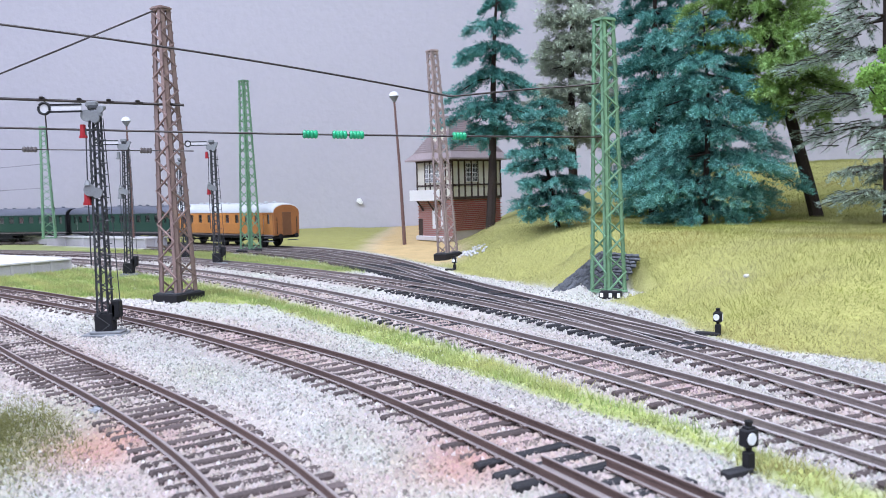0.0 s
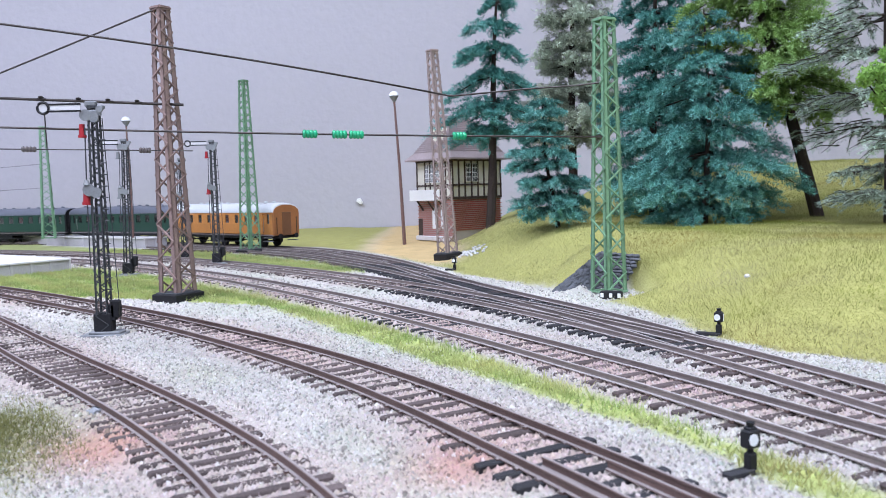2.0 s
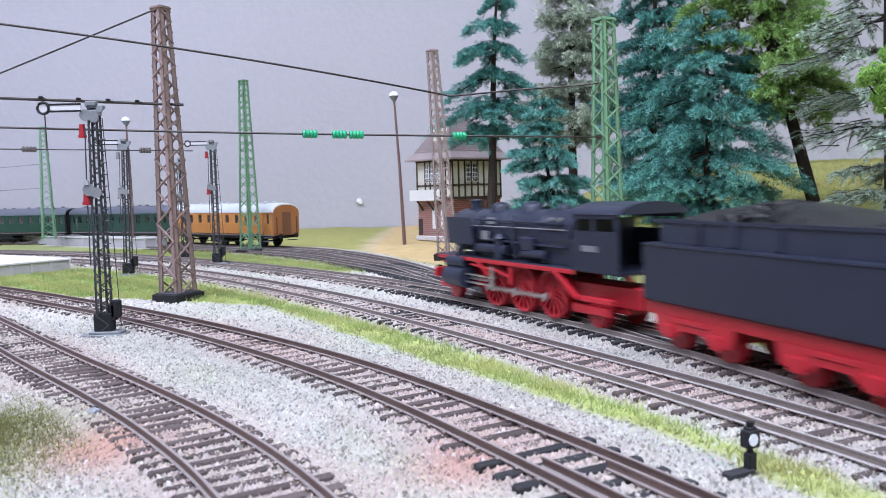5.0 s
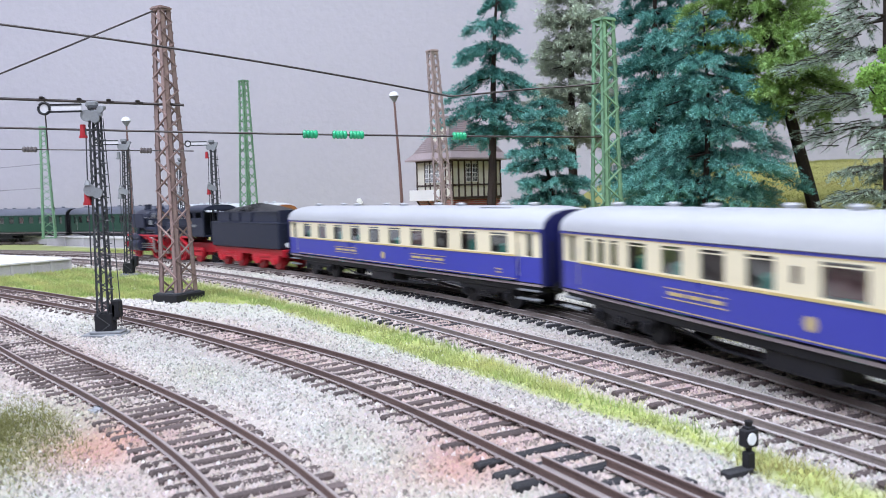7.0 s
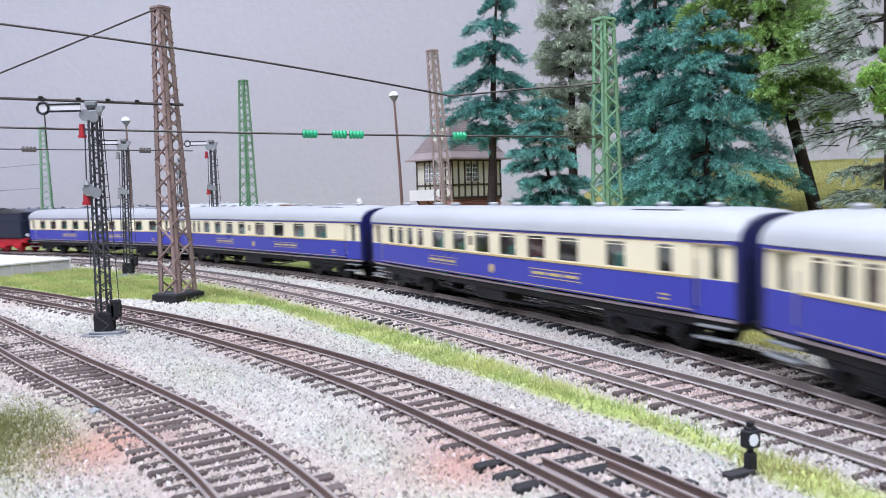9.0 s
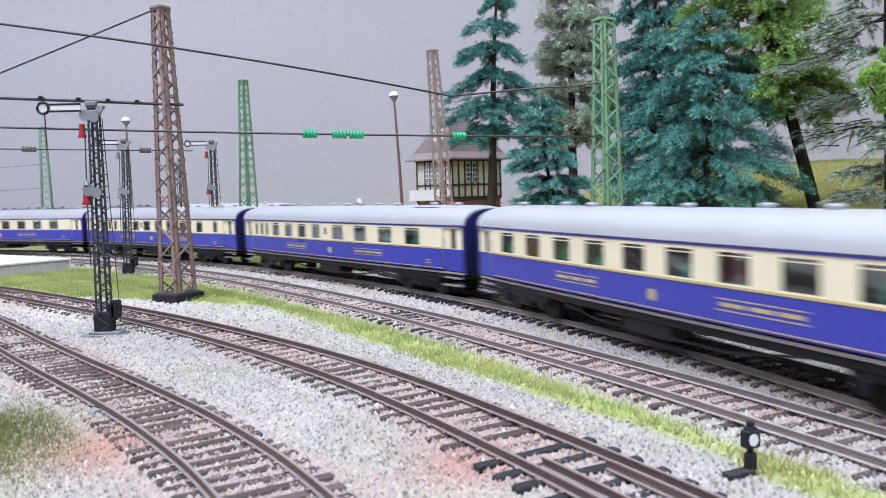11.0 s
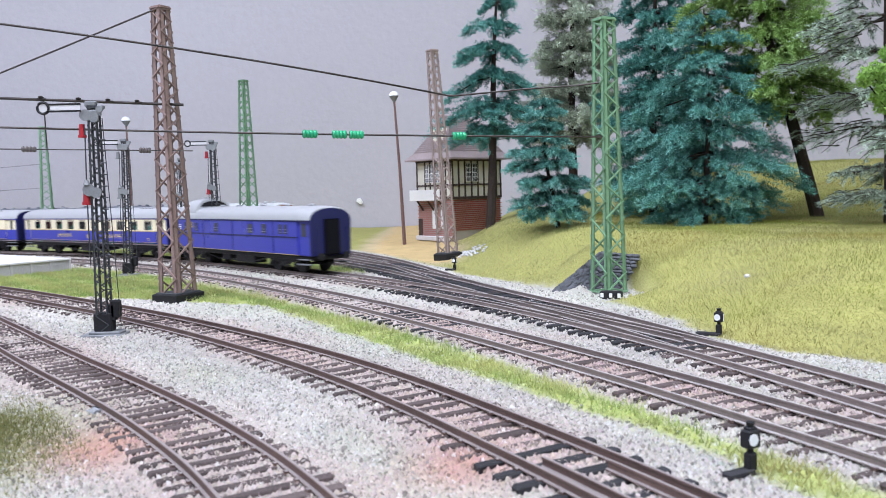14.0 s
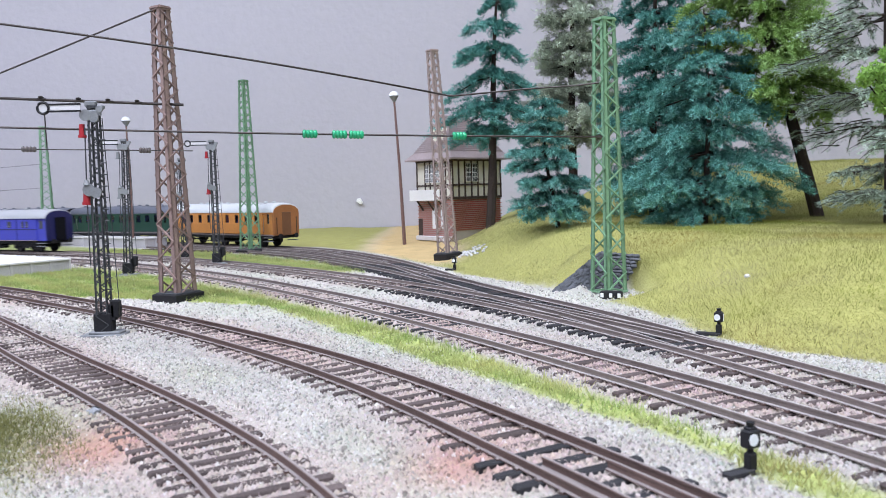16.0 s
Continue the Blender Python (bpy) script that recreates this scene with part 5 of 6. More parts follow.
c3 = coach("passenger_coach", "blue and cream saloon coach with paired narrow windows", "railway coach", CL, PULLMAN, TYPE_3, (18,), group="train coaches")


def twin(ob):
    """A second coach of the same pattern; its wheels roll too."""
    cp = copy_thing(ob, Matrix())
    for a, b in zip(ob.children_recursive, cp.children_recursive):
        for w, v, x, y, r in list(ROLLERS):
            if w is a:
                ROLLERS.append((b, cp, x, y, r))
    return cp


c4, c5 = twin(c2), twin(c1)


def luggage_van():
    v = thing("luggage_van", 0, 0, 0, 0, "deep blue luggage van with silver roof and lookout cupola", "luggage van", "train coaches")
    L, H, zr = VL, 16.6, 36.0
    part("body", Shape().box((0, 0, 24.2), (L - 30, 2 * H, 23.6), None, 0.4), M_BLUE, v, "deep blue panelled body")
    for e in (-1, 1):
        part("vestibule", Shape().box((e * (L / 2 - 8.6), 0, 24.0), (14.5, 2 * H - 2.4, 24.0), None, 0.5), M_BLUE, v)
        part("end_wall", Shape().loft([[(e * (L / 2 - k), *q) for q in [(y, 12.2) for y in (-15.4, 15.4)] + [(16.2 * math.cos(a), 35.8 + 7.8 * math.sin(a)) for a in [math.pi * i / 8 for i in range(9)]]] for k in (1.4, -0.6)]), M_NAVY, v, "navy end wall")
        g = Shape()
        for k in range(4):
            g.box((e * (L / 2 + 0.5 + k * 0.9), 0, 24.5), (0.7, 11.5 - (k % 2) * 1.2, 24 - (k % 2) * 1.2), None, 0.3)
        part("gangway_bellows", g, M_BELLOWS, v, "black folding gangway")
        for y in (-11.8, 11.8):
            part("corner_rail", Shape().tube([(e * (L / 2 + 1.0), y, 14), (e * (L / 2 + 1.0), y, 31)], 0.4, 5), M_NAVY, v)
    for s in (-1, 1):
        y = s * (H + 0.1)
        part("waist_moulding", Shape().box((0, y, 24.4), (L - 30, 0.6, 0.9), None, 0.15), M_NAVY, v)
        part("gutter", Shape().box((0, y, 35.4), (L - 4, 0.7, 0.8), None, 0.15), M_NAVY, v)
        part("lower_lining", Shape().box((0, y, 12.6), (L - 30, 0.3, 0.35)), M_GOLD, v)
        for x in (46, -2, -62):
            part("door_seam", Shape().box((x, y, 23.4), (0.6, 0.4, 23)), M_NAVY, v)
        for x, w in ((78, 5), (59, 5), (24, 5.5), (-30, 7), (-50, 6), (-72, 4), (-79, 4)):
            f = part("window", Shape().box((x, y, 29.2), (w + 1.2, 0.5, 8.6), None, 0.15), M_BLUE, v, "narrow barred window")
            part("pane", Shape().box((x, s * (H + 0.3), 29.6), (w, 0.3, 6.6)), M_DARKMETAL, f)
            part("window_bar", Shape().box((x, s * (H + 0.5), 27.6), (w, 0.3, 0.5)).box((x, s * (H + 0.5), 29.4), (w, 0.3, 0.4)), M_GREYMETAL, f)
        for e in (-1, 1):
            part("door_pane", Shape().box((e * (L / 2 - 8.6), s * (H - 1.1), 29.2), (5.6, 0.4, 8.4), None, 0.1), M_DARKMETAL, v)
            part("footboard", Shape().box((e * (L / 2 - 9), s * 15.6, 6.4), (14, 3.4, 0.8), None, 0.15).box((e * (L / 2 - 9), s * 15.2, 9.6), (13, 3, 0.7), None, 0.15), M_GREYMETAL, v)
        part("route_plate", Shape().box((69.5, s * (H + 0.25), 31), (7.5, 0.3, 4.2)), M_GOLD, v, "small yellow route plate")
        part("plate_bar", Shape().box((69.5, s * (H + 0.45), 31.9), (6, 0.2, 0.8)).box((69.5, s * (H + 0.45), 30.2), (6, 0.2, 0.8)), M_UNDER, v)
        part("crest", Shape().disc((70, s * (H + 0.2), 18.4), 2.3, 0.2, "y", 12), M_GOLD, v, "round gilt crest")
        part("notice_bar", Shape().box((90, s * (H + 0.2), 31), (4, 0.2, 0.8)).box((90, s * (H + 0.2), 29.4), (4, 0.2, 0.8)).box((90, s * (H + 0.2), 27.8), (4, 0.2, 0.8)), M_WHITE, v)
    roof = part("roof", Shape().loft(roof_rings(L, 17.1, zr, 9.3)), M_SILVER, v, "silver-white curved roof")
    def hood(x, half, rise):
        return [(x, half * math.copysign(abs(math.cos(q)) ** 0.72, math.cos(q)), zr + 1.5 + rise * math.sin(q) ** 0.9) for q in [math.pi * i / 16 for i in range(17)]]
    cup = Shape().loft([hood(100, 14.6, 7.0), hood(94, 15.4, 9.0), hood(87, 15.8, 12.6), hood(82, 16.0, 14.0), hood(64, 16.0, 14.4), hood(60.5, 15.9, 14.2)])
    part("cupola", cup, M_SILVER, roof, "raised lookout cupola")
    part("cupola_window", Shape().loft([[(x, y, z) for y, z in ((-11.5, 45.6), (11.5, 45.6), (9.5, 48.0), (5, 49.7), (-5, 49.7), (-9.5, 48.0))] for x in (60.8, 60.1)]), M_UNDER, roof)
    for x in (66, 76):
        part("roof_ventilator", Shape().box((x, 0, 52.2), (5, 4, 1.8), None, 0.4), M_SILVER, roof)
    for x in (-90, -58, -24, 14, 40):
        part("roof_ventilator", Shape().tube([(x, 2, 44.7), (x, 2, 46.1), (x, 2, 46.7)], [1.5, 2.3, 1.2], 10), M_SILVER, roof)
    part("sole_bar", Shape().box((0, 0, 10.4), (L - 8, 29, 2.6), None, 0.3), M_UNDER, v)
    part("battery_box", Shape().box((-14, 8.5, 7), (30, 10, 6), None, 0.5).box((18, 8.5, 7.6), (14, 8, 5), None, 0.5), M_UNDER, v)
    part("truss_rod", Shape().tube([(-52, 13, 9.5), (-26, 13, 5.2), (30, 13, 5.2), (56, 13, 9.5)], 0.5, 5), M_UNDER, v)
    bogie(v, L * 0.33, M_UNDER)
    bogie(v, -L * 0.33, M_UNDER)
    buffers(v, L)
    return v


van = luggage_van()


# ---- steam locomotive and tender ----
RODS = []


def spoked(r, n, mat):
    s = Shape()
    for sgn in (-1, 1):
        y0, y1 = sgn * 7.4, sgn * 10.2
        ring = lambda q, y: [(q * math.cos(t), y, q * math.sin(t)) for t in [2 * math.pi * i / 24 for i in range(24)]]
        rings = [ring(r, y0), ring(r, y1), ring(r - 1.3, y1), ring(r - 1.3, y0), ring(r, y0)]
        s.loft(rings, None, False)
        s.tube([(0, y0, 0), (0, y1 + sgn * 0.6, 0)], 2.0, 12)
        s.tube([(0, y0 - sgn * 0.6, 0), (0, y0, 0)], r + 0.6, 24)
        for k in range(n):
            a = 2 * math.pi * k / n
            s.bar((1.5 * math.cos(a), (y0 + y1) / 2 + sgn * 0.6, 1.5 * math.sin(a)), ((r - 1) * math.cos(a), (y0 + y1) / 2 + sgn * 0.6, (r - 1) * math.sin(a)), 0.8, 0.8)
        s.box((1.6, sgn * 10.3, -(r - 3)), (6.5, 0.8, 2.6), None, 0.3)
    s.tube([(0, -10, 0), (0, 10, 0)], 1.0, 6)
    return mesh_of("driving_wheelset", s, mat)


def locomotive():
    v = thing("steam_locomotive", 0, 0, 0, 0, "black steam locomotive with red frames and spoked wheels", "locomotive")
    part("frame", Shape().box((0, 0, 12), (140, 13, 8), None, 0.4).box((40, 0, 9), (40, 11, 6), None, 0.4), M_LOCORED, v, "red main frame")
    part("running_board", Shape().box((14, 0, 21.4), (112, 30, 0.9), None, 0.2), M_LOCO, v)
    for y in (-15, 15):
        part("valance", Shape().box((14, y, 20.6), (112, 0.8, 1.8), None, 0.2), M_LOCORED, v, "red running board edge")
        part("bracket", Shape().bar((-30, y, 20), (-44, y, 11), 2.2, 1.2).box((-54, y * 0.93, 11), (20, 1.4, 2.2), None, 0.3), M_LOCORED, v)
        part("stay", Shape().bar((30, y, 20), (22, y * 0.95, 14), 2.0, 1.2), M_LOCORED, v)
    boil = [( -34, 10.8), (-12, 10.8), (-11.6, 11.1), (-10.4, 11.1), (-10, 10.4), (18, 10.2), (18.4, 10.5), (19.6, 10.5), (20, 10.0), (44, 9.9), (44.4, 10.4), (66, 10.4), (67.6, 9.2)]
    part("boiler", Shape().tube([(x, 0, 33.2) for x, _ in boil], [r for _, r in boil], 28), M_LOCO, v, "black banded boiler")
    part("smokebox_door", Shape().tube([(67.4, 0, 33.2), (68.8, 0, 33.2), (70, 0, 33.2)], [8.6, 7.4, 2.5], 24), M_DARKMETAL, v)
    part("firebox", Shape().box((-25, 0, 27), (24, 21, 12), None, 1.0), M_LOCO, v)
    part("chimney", Shape().tube([(57, 0, 42), (57, 0, 45.6), (57, 0, 47.6), (57, 0, 48.1)], [3.6, 2.8, 3.5, 3.2], 14), M_LOCO, v)
    for x, r, h in ((34, 4.4, 3.4), (8, 4.8, 3.6), (-16, 3.0, 2.6)):
        part("dome", Shape().tube([(x, 0, 41), (x, 0, 43.5 + h * 0.35), (x, 0, 43.5 + h * 0.75), (x, 0, 43.5 + h)], [r * 1.15, r, r * 0.8, r * 0.25], 16), M_LOCO, v)
    for y in (-14.4, 14.4):
        part("smoke_deflector", Shape().loft([[(x, y + dy, z) for x, z in ((36, 27.5), (60, 27.5), (62, 40), (38, 40))] for dy in (-0.4, 0.4)]), M_LOCO, v, "flat black smoke deflector", False)
        pipes = Shape()
        pipes.tube([(40, y * 0.72, 39), (-30, y * 0.74, 38.4)], 0.5, 6).tube([(30, y * 0.78, 30), (-32, y * 0.78, 29)], 0.6, 6).tube([(10, y * 0.8, 26), (36, y * 0.8, 26)], 2.3, 10).tube([(-2, y * 0.82, 25.4), (-20, y * 0.82, 25.4)], 2.0, 10).tube([(46, y * 0.7, 36), (50, y * 0.95, 24), (50, y, 18)], 1.8, 8)
        part("pipework", pipes, M_LOCO, v)
        part("handrail", Shape().tube([(64, y * 0.76, 36.2), (-32, y * 0.78, 36.0)], 0.28, 5), M_STEEL, v)
        part("air_pump", Shape().tube([(16, y * 0.86, 22), (16, y * 0.86, 31)], [2.6, 2.2], 12).tube([(16, y * 0.86, 31), (16, y * 0.86, 33)], [2.8, 1.2], 12), M_LOCO, v)
        part("sand_box", Shape().box((-6, y * 0.80, 29.5), (9, 4, 6), None, 0.6), M_LOCO, v)
        part("washout_row", Shape().tube([(-28, y * 0.72, 40), (-28, y * 0.80, 40)], 0.9, 8).tube([(-22, y * 0.72, 40), (-22, y * 0.80, 40)], 0.9, 8), M_STEEL, v)
        part("feed_pipe", Shape().tube([(34, y * 0.66, 41), (34, y * 0.80, 35), (40, y * 0.84, 27), (40, y * 0.84, 22)], 0.7, 6), M_LOCO, v)
        part("injector_pipe", Shape().tube([(8, y * 0.68, 41), (7, y * 0.84, 34), (2, y * 0.86, 23)], 0.6, 6), M_LOCO, v)
        part("pale_plate", Shape().box((26, y * 0.72, 38.6), (7, 0.6, 3.0)).box((30, y * 0.8, 32), (6, 0.6, 4)), M_GREYMETAL, v)
        part("cylinder", Shape().tube([(42, y * 0.98, 11.6), (60, y * 0.98, 11.6)], 5.0, 16).tube([(43, y * 0.96, 18.6), (60, y * 0.96, 18.6)], 3.2, 12).box((51, y * 0.9, 15), (16, 5, 9), None, 0.5), M_LOCO, v, "black cylinder block")
        part("slide_bar", Shape().box((30, y * 1.02, 13.4), (26, 1.2, 0.8)).box((30, y * 1.02, 9.8), (26, 1.2, 0.8)).box((19, y * 1.02, 13), (2.2, 1.4, 11), None, 0.3), M_STEEL, v)
        part("valve_gear", Shape().bar((20, y, 18), (6, y, 15), 1.4, 0.9).bar((38, y, 18.4), (18, y, 17), 1.2, 0.9).box((4, y, 16), (2, 1.2, 9), None, 0.3), M_LOCORED, v)
    for y in (-14.8, 14.8):
        part("cab_side", Shape().box((-55, y, 29), (26, 0.9, 15)).box((-55, y, 42), (26, 0.9, 2)).box((-67, y, 39), (2, 0.9, 6)).box((-54, y, 39), (2, 0.9, 6)), M_LOCO, v, "black cab side with open window", False)
    part("cab_front", Shape().box((-42.5, 0, 31), (1, 29, 19)), M_LOCO, v, "", False)
    part("cab_floor", Shape().box((-55, 0, 21.5), (26, 29, 1)), M_LOCO, v, "", False)
    part("cab_roof", Shape().loft([[(x, 15.8 * math.cos(a), 42.6 + 4.4 * math.sin(a)) for a in [math.pi * i / 10 for i in range(11)]] for x in (-70, -40)]), M_LOCO, v)
    part("number_plate_bar", Shape().box((-52, 15.4, 30), (9, 0.3, 2.2)).box((-52, -15.4, 30), (9, 0.3, 2.2)), M_GREYMETAL, v)
    part("front_beam", Shape().box((74.5, 0, 12), (2.4, 30, 5), None, 0.4).box((70, 0, 17.4), (9, 22, 1), None, 0.3), M_LOCORED, v, "red buffer beam")
    for y in (-10, 10):
        part("buffer", Shape().tube([(75, y, 12), (79, y, 12)], [1.8, 1.3], 8).tube([(79, y, 12), (79.8, y, 12)], 3.0, 14), M_UNDER, v)
        part("headlamp", Shape().tube([(73, y, 19.2), (76, y, 19.2)], [1.7, 2.0], 12), M_BLACK, v)
        part("lamp_glass", Shape().disc((76.2, y, 19.2), 1.6, 0.4, "x", 12), M_LAMPGLASS, v)
    me = spoked(10.0, 14, M_LOCORED)
    for x in (24, 1.5, -21):
        ob = new("driving_wheelset", me)
        ob.parent, ob.matrix_basis = v, at(x, 0, 10)
        ROLLERS.append((ob, v, x, 0.0, 10.0))
    for x in (62, -50):
        wheelset(v, x, "red")
    for x, w in ((62, 18), (-50, 22)):
        tk = part("truck", Shape().box((x, 0, 7), (w, 10, 3), None, 0.4), M_LOCORED, v)
        for y in (-13, 13):
            part("side_frame", Shape().box((x, y, 7), (w, 1.5, 3.6), None, 0.4), M_LOCORED, tk)
    for y in (-11.6, 11.6):
        rod = part("coupling_rod", Shape().box((1.5, y, 0), (47, 0.9, 1.6), None, 0.25).disc((24, y, 0), 1.6, 1.4).disc((1.5, y, 0), 1.8, 1.6).disc((-21, y, 0), 1.6, 1.4), M_STEEL, v, "bright steel coupling rod")
        RODS.append((rod, 10.0))
        part("piston_rod", Shape().tube([(44, y * 1.15, 11.6), (22, y * 1.15, 11.6)], 0.7, 6), M_STEEL, v)
    return v


def tender():
    v = thing("tender", 0, 0, 0, 0, "black coal tender with red bogies, coupled to the locomotive", "tender")
    part("tank", Shape().box((0, 0, 24.5), (104, 32, 19), None, 0.7), M_LOCO, v, "black riveted tank")
    part("coal_bunker", Shape().loft([[(x, y, z) for x, y in ((-48, -14), (44, -14), (44, 14), (-48, 14))] for z in (34, 41.2)]), M_LOCO, v, "", False)
    part("bunker_rim", Shape().box((0, 14.2, 41.2), (98, 0.8, 1)).box((0, -14.2, 41.2), (98, 0.8, 1)).box((-50.5, 0, 38), (2, 28, 9)).box((-51.8, 0, 29), (1.0, 26, 1)), M_LOCO, v)
    for s in (-1, 1):
        for x in (24, 8, -10):
            part("stay_rib", Shape().box((x, s * 14.3, 37.6), (3, 0.9, 6.4), None, 0.2), M_LOCO, v)
        part("waist_bead", Shape().box((0, s * 16.1, 33.4), (103, 0.5, 0.8), None, 0.1), M_LOCO, v)
    r = random.Random(8)
    coal = Shape()
    for k in range(420):
        x, y = r.uniform(-34, 40), r.uniform(-12.5, 12.5)
        z = 41 + 6.0 * math.exp(-((x - 2) / 19) ** 2) * (1 - (y / 15) ** 2)
        s = r.uniform(1.2, 2.6)
        coal.box((0, 0, 0), (s, s * r.uniform(0.6, 1), s * r.uniform(0.6, 1)), Matrix.Translation((x, y, z - 0.6)) @ Euler((r.uniform(0, 3), r.uniform(0, 3), r.uniform(0, 3))).to_matrix().to_4x4())
    part("coal_bed", Shape().loft([[(40 * k, 13 * k, 41 + h), (-34 * k, 13 * k, 41 + h), (-34 * k, -13 * k, 41 + h), (40 * k, -13 * k, 41 + h)] for k, h in ((1, 0), (0.6, 3.6), (0.25, 5.6))]), M_COAL, v)
    tagged(part("coal", coal, M_COAL, v, "", False), kind="stuff")
    part("frame", Shape().box((0, 0, 12.6), (106, 27, 4.4), None, 0.4), M_LOCORED, v, "red tender frame")
    for x in (28, -28):
        b = part("bogie", Shape().box((x, 0, 8.5), (30, 11, 4), None, 0.4), M_LOCORED, v, "red bogie")
        for y in (-12.8, 12.8):
            part("side_frame", Shape().loft([[(x + px, y + dy, z) for px, z in ((-20, 11), (-18, 5), (-9, 4.4), (-5, 7), (5, 7), (9, 4.4), (18, 5), (20, 11))] for dy in (-1, 1)]).box((x - 12, y * 1.06, 6), (5, 2.4, 4.6), None, 0.5).box((x + 12, y * 1.06, 6), (5, 2.4, 4.6), None, 0.5).box((x, y * 1.06, 10), (16, 1.6, 2), None, 0.4), M_LOCORED, b)
        wheelset(v, x - 12, "red")
        wheelset(v, x + 12, "red")
    part("rear_beam", Shape().box((-53.5, 0, 12), (1.6, 29, 5), None, 0.3), M_LOCORED, v)
    for y in (-10, 10):
        part("buffer", Shape().tube([(-54, y, 11.8), (-57, y, 11.8)], [1.4, 1.1], 8).tube([(-57, y, 11.8), (-57.7, y, 11.8)], 2.5, 12), M_UNDER, v)
        part("rear_lamp", Shape().disc((-54.6, y, 18), 1.8, 1.6, "x", 12), M_LAMPGLASS, v)
    part("ladder", Shape().box((-52.6, 9, 26), (0.6, 0.6, 16)).box((-52.6, 5, 26), (0.6, 0.6, 16)), M_LOCO, v)
    return v


loco, tend = locomotive(), tender()

# ---- coaches standing on the siding ----
SIDE_P, SIDE_S = spline(LINE_E, 2.0)


def on_line(P, S, s, half):
    """The pose of a vehicle whose two pivots stand on a line, s being its middle."""
    f = np.array((np.interp(s + half, S, P[:, 0]), np.interp(s + half, S, P[:, 1])))
    b = np.array((np.interp(s - half, S, P[:, 0]), np.interp(s - half, S, P[:, 1])))
    m = (f + b) / 2
    return at(m[0], m[1], 0, 0, 0, math.degrees(math.atan2(f[1] - b[1], f[0] - b[0])))


def siding_s(x):
    return float(np.interp(-x, -SIDE_P[:, 0], SIDE_S))


teak = coach("teak_coach", "varnished teak coach with pale grey roof parked on the siding", "railway coach", 196, TEAKPAL, [(70 - 17.5 * k, 6.5) for k in range(9)], (), False, "parked coaches", False, 24.0, False, 9.8, False)
teak.matrix_basis = on_line(SIDE_P, SIDE_S, siding_s(-161) + 98, 66)
green = coach("green_coach", "dark green coach with slate roof parked beside the platform", "railway coach", 196, GREENPAL, [(75 - 16.6 * k, 8) for k in range(10)], (), False, "parked coaches", False, 24.0, False, 9.0, False)
for k in range(1, 4):
    m = on_line(SIDE_P, SIDE_S, siding_s(-161) + 98 + 206 * k, 66)
    if k == 1:
        green.matrix_basis = m
    else:
        copy_thing(green, m)


# ---- loose stuff: ballast chips and grass ----
rs = np.random.RandomState(11)


def scatter_chips(n, x0, x1, y0, y1, size, power):
    X = rs.uniform(x0, x1, n)
    Y = y0 + (y1 - y0) * rs.uniform(0, 1, n) ** power
    keep = np.abs(X) < 0.62 * Y + 35
    X, Y = X[keep], Y[keep]
    g, sand, strip, rust, dark, moss, stain = zones(X, Y)
    near = np.minimum.reduce([np.abs(off_line(X, Y, q)) for q in (PA, PB, PC, PD)])
    keep = (rs.uniform(0, 1, len(X)) > 0.25 * (near < 14.5)) & (rs.uniform(0, 1, len(X)) > np.clip(g + sand + 0.8 * strip + 0.95 * moss, 0, 1)) & (rs.uniform(0, 1, len(X)) > 0.3 * dark)
    return X[keep], Y[keep]


def chips_mesh(X, Y, size):
    n = len(X)
    Z = height(X, Y)
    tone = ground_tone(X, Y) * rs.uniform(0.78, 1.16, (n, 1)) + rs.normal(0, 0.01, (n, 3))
    white = rs.uniform(0, 1, n) < 0.03
    tone[white] = tone[white] * 0.5 + 0.27
    # some chips are darkened in colour, for the shaded gaps between stones
    gap_dark = rs.uniform(0, 1, n) < 0.17
    tone[gap_dark] *= 0.52
    s = size * rs.uniform(0.55, 1.35, n)
    base = np.array([(1, 0, -0.5), (0, 1, -0.5), (-1, 0, -0.5), (0, -1, -0.5), (0.25, 0.25, 0.75), (-0.35, -0.1, 0.7)])
    a = rs.uniform(0, 2 * np.pi, n)
    c, q = np.cos(a), np.sin(a)
    V = base[None] + rs.uniform(-0.3, 0.3, (n, 6, 3))
    W = np.empty_like(V)
    W[:, :, 0] = V[:, :, 0] * c[:, None] - V[:, :, 1] * q[:, None]
    W[:, :, 1] = V[:, :, 0] * q[:, None] + V[:, :, 1] * c[:, None]
    W[:, :, 2] = V[:, :, 2]
    W *= s[:, None, None] * 0.5
    W += np.stack([X, Y, Z + 0.15], -1)[:, None]
    F = np.array([(0, 1, 4), (1, 2, 5), (1, 5, 4), (2, 3, 5), (3, 0, 4), (3, 4, 5)])
    faces = (np.arange(n)[:, None, None] * 6 + F[None]).reshape(-1, 3)
    return raw_mesh("ballast", W.reshape(-1, 3), faces, M_STONE, np.repeat(np.clip(tone, 0.02, 0.85), 6, 0))


for k, (n, y0, y1, size, power) in enumerate(((165000, 100, 330, 1.15, 1.0), (115000, 310, 800, 1.6, 1.25))):
    X, Y = scatter_chips(n, -0.62 * y1 - 30, 0.35 * y1 + 20, y0, y1, size, power)
    tagged(new("ballast", chips_mesh(X, Y, size)), "pale grey and rust-tinted ballast chips between the tracks", "ballast", "", "stuff")


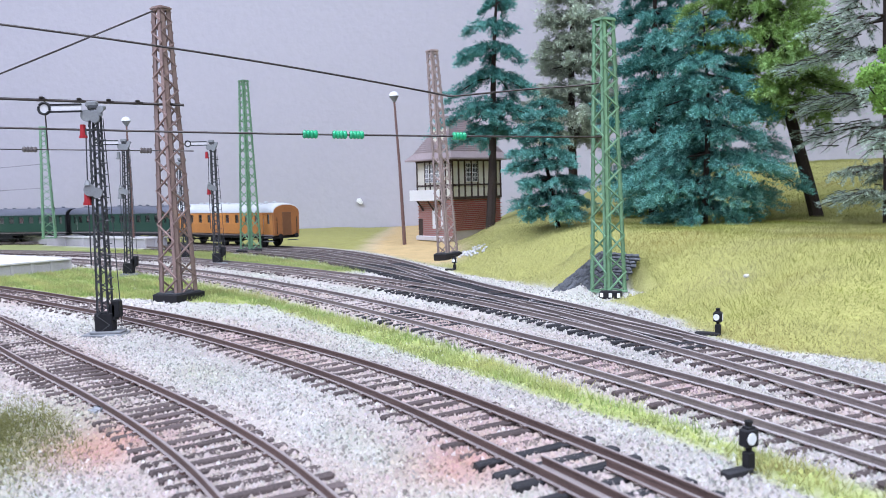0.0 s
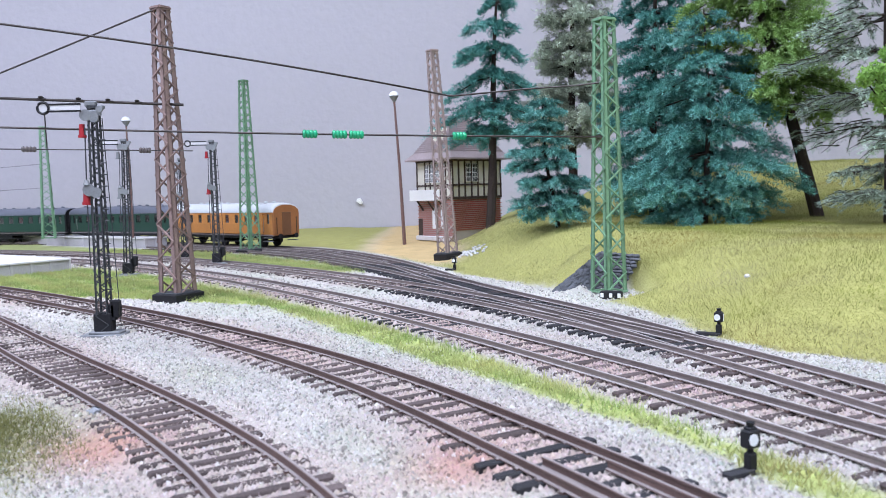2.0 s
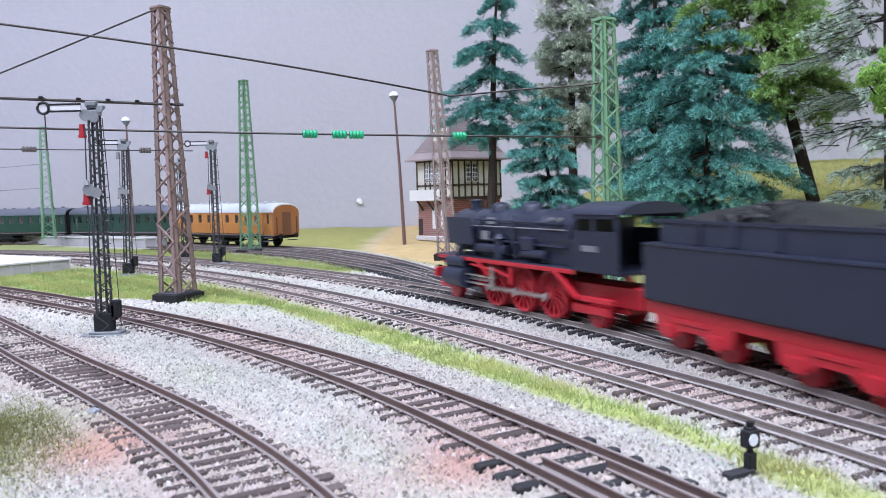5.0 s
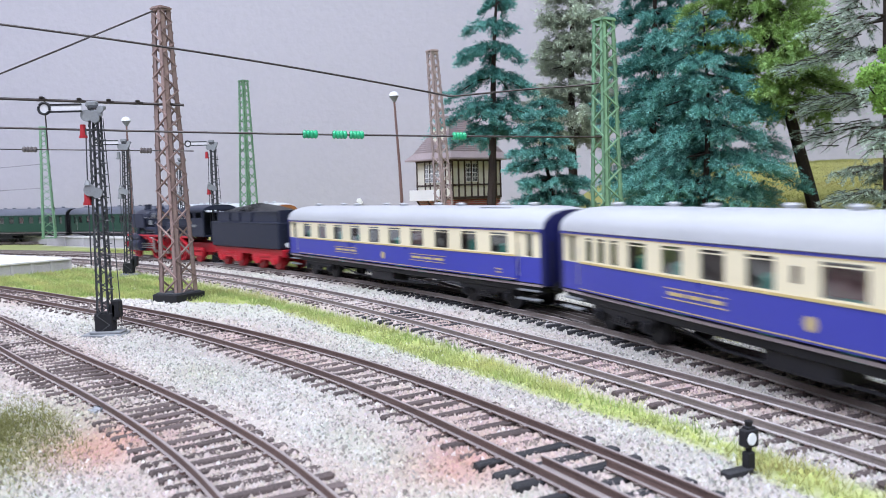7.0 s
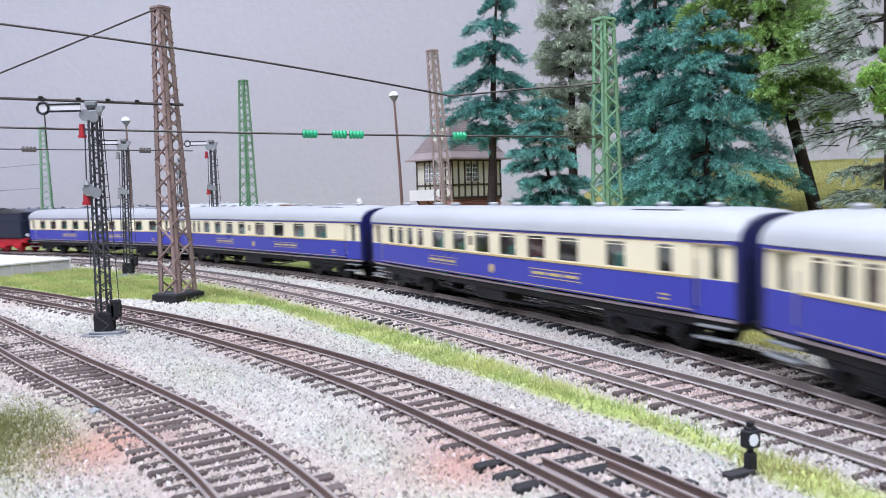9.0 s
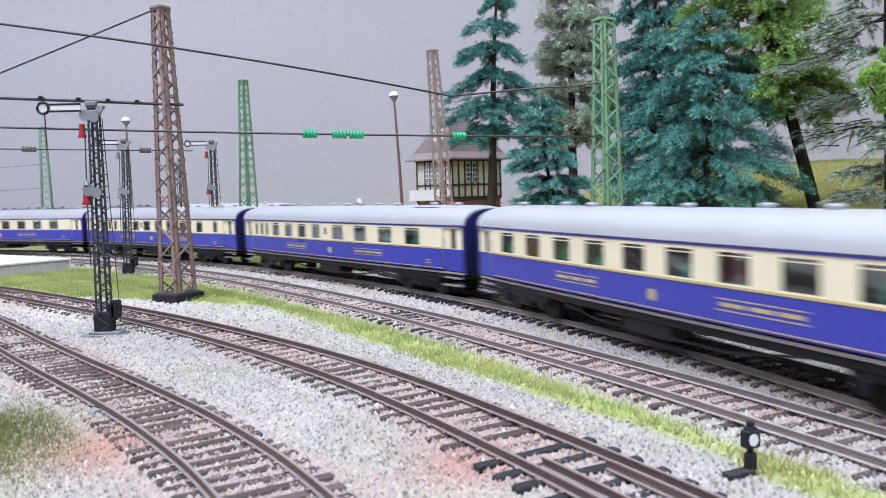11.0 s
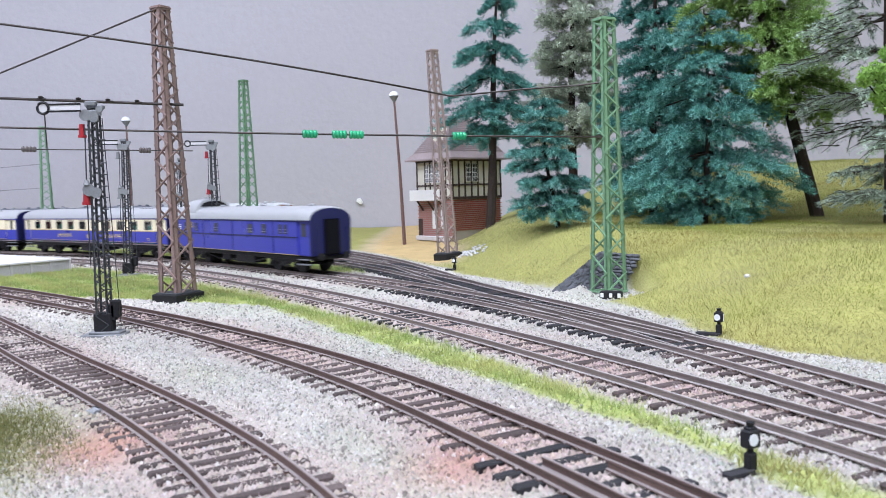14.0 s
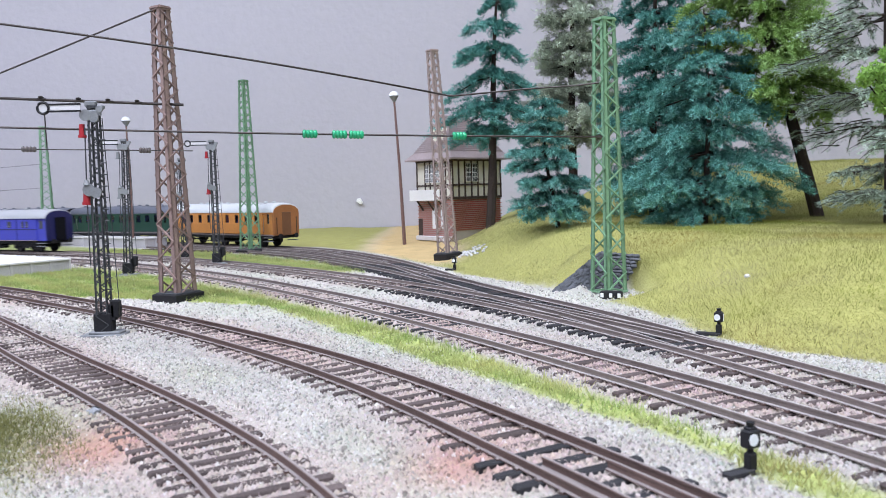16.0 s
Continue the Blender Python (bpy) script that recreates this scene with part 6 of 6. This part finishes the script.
def grass_mesh(X, Y, length, width, tone, lean=0.35):
    n = len(X)
    Z = height(X, Y)
    a = rs.uniform(0, 2 * np.pi, n)
    L = length * rs.uniform(0.5, 1.3, n)
    d = np.stack([rs.normal(0, lean, n), rs.normal(0, lean, n), np.ones(n)], -1)
    d /= np.linalg.norm(d, axis=1)[:, None]
    w = np.stack([np.cos(a), np.sin(a), np.zeros(n)], -1) * width / 2
    p = np.stack([X, Y, Z - 0.3], -1)
    v = np.empty((n * 3, 3))
    v[0::3], v[1::3], v[2::3] = p - w, p + w, p + d * L[:, None]
    t = np.clip(tone * rs.uniform(0.86, 1.14, (n, 1)), 0.01, 0.9)
    return raw_mesh("grass", v, np.arange(n * 3).reshape(-1, 3), M_BLADE, np.repeat(t, 3, 0))


def bank_tone(X, Y):
    w = smooth01(0.5 + 0.5 * wobble(X, Y, 24, 4) + 0.25 * wobble(X, Y, 8, 9))
    a, b, c = np.array((0.43, 0.46, 0.20)), np.array((0.53, 0.52, 0.35)), np.array((0.48, 0.41, 0.22))
    t = a * (1 - w[:, None]) + b * w[:, None]
    k = smooth01((wobble(X, Y, 31, 8) - 0.25) / 0.4)[:, None]
    straw = 0.8 * smooth01((125 - X) / 60)[:, None]
    worn = np.exp(-(((X - 131) / 9) ** 2 + ((Y - 368) / 26) ** 2)) + 0.6 * np.exp(-(((X - 152) / 16) ** 2 + ((Y - 312) / 16) ** 2))
    worn = (np.clip(worn, 0, 1) * (0.6 + 0.4 * wobble(X, Y, 7, 5)))[:, None]
    tan = (0.75 * np.exp(-(((X - 128) / 16) ** 2 + ((Y - 448) / 24) ** 2)))[:, None]
    lush = smooth01((wobble(X, Y, 44, 15) - 0.2) / 0.5)[:, None] * 0.6
    t = t * (1 - 0.75 * k) + c * 0.75 * k
    t = (t * (1 - lush) + lush * np.array((0.36, 0.44, 0.10))) * np.array((0.80, 0.78, 0.56)) * (1 - straw) + straw * np.array((0.56, 0.55, 0.28))
    t = t * (1 - worn) + worn * np.array((0.50, 0.46, 0.32))
    return t * (1 - tan) + tan * np.array((0.42, 0.34, 0.11))


X, Y = rs.uniform(-40, 460, 620000), 215 + 620 * rs.uniform(0, 1, 620000) ** 1.6
keep = (rs.uniform(0, 1, len(X)) < zones(X, Y)[0]) & (X < 0.62 * Y + 40) & ~((X > 58) & (X < 107) & (np.abs(Y - 426) < 23))
X, Y = X[keep], Y[keep]
tagged(new("grass", grass_mesh(X, Y, 2.7, 0.2, bank_tone(X, Y), 1.1)), "dry yellow-green static grass on the bank", "grass", "", "stuff")
X, Y = rs.uniform(-420, 120, 260000), rs.uniform(100, 900, 260000)
z = zones(X, Y)
keep = rs.uniform(0, 1, len(X)) < z[2] * smooth01(0.62 + 0.55 * wobble(X, Y, 8, 31) + 0.35 * wobble(X, Y, 3.5, 12))
X, Y = X[keep], Y[keep]
X2, Y2 = np.r_[X, X + rs.normal(0, 0.8, len(X)), X + rs.normal(0, 0.8, len(X))], np.r_[Y, Y + rs.normal(0, 0.8, len(X)), Y + rs.normal(0, 0.8, len(X))]
tone = np.array((0.44, 0.49, 0.20))[None] * (1 + 0.2 * wobble(X2, Y2, 14, 6)[:, None]) + np.array((0.09, 0.01, 0.03))[None] * wobble(X2, Y2, 9, 3)[:, None]
tagged(new("grass", grass_mesh(X2, Y2, 3.4, 0.36, tone, 0.5)), "fresh yellow-green grass strip between the tracks", "grass", "", "stuff")
X, Y = rs.normal(-112, 13, 24000), rs.normal(172, 26, 24000)
keep = off_line(X, Y, PA) > 17
X, Y = X[keep], Y[keep]
tagged(new("grass", grass_mesh(X, Y, 1.9, 0.3, np.array((0.23, 0.23, 0.095))[None] * np.ones((len(X), 1)), 0.6)), "olive mossy tuft at the edge of the ballast", "grass", "", "stuff")


# ---- movement: the train runs in from the right and away along the main track ----
RUN = [(0, 1434), (2, 973), (4, 511), (6.5, -60), (7, -172), (7.5, -289), (8, -407), (8.5, -523), (9, -633), (11.5, -1209), (12, -1323), (12.5, -1440), (13, -1555), (13.5, -1670), (14, -1783), (14.5, -1897), (15, -2011), (15.5, -2127), (16, -2244)]
MAIN_P, MAIN_S = spline(LINE_D, 2.0)
ZERO = float(np.interp(0, -MAIN_P[:, 0][MAIN_P[:, 1] > 0], MAIN_S[MAIN_P[:, 1] > 0]))


def tender_end(t):
    """How far the tender's rear buffer has still to go to the reference point, in mm."""
    return float(np.interp(t, [a for a, _ in RUN], [b for _, b in RUN]))


def gliding(t):
    return sum(tender_end(min(16, max(0, t + d))) for d in (-0.3, -0.15, 0, 0.15, 0.3)) / 5 if 0.3 < t < 15.7 else tender_end(t)


def motions():
    stock = [(loco, -193, 36), (tend, -56, 28)] + [(c, 142.5 + 285 * k, CL * 0.34) for k, c in enumerate((c1, c2, c3, c4, c5))] + [(van, 1425 + 115, VL * 0.33)]
    times = [k * 0.2 for k in range(81)]
    for v, offset, half in stock:
        walk(v, [(t, on_line(MAIN_P, MAIN_S, ZERO - gliding(t) - offset, half)) for t in times])
    ticks = [k / 30 for k in range(481)]
    gone = [gliding(0) - gliding(t) for t in ticks]
    for ob, v, x, y, r in ROLLERS:
        walk(ob, [(t, at(x, y, r, 0, math.degrees(g / r), 0)) for t, g in zip(ticks, gone)])
    for rod, r in RODS:
        walk(rod, [(t, at(3.6 * math.sin(g / r), 0, 10 + 3.6 * math.cos(g / r))) for t, g in zip(ticks, gone)])


motions()
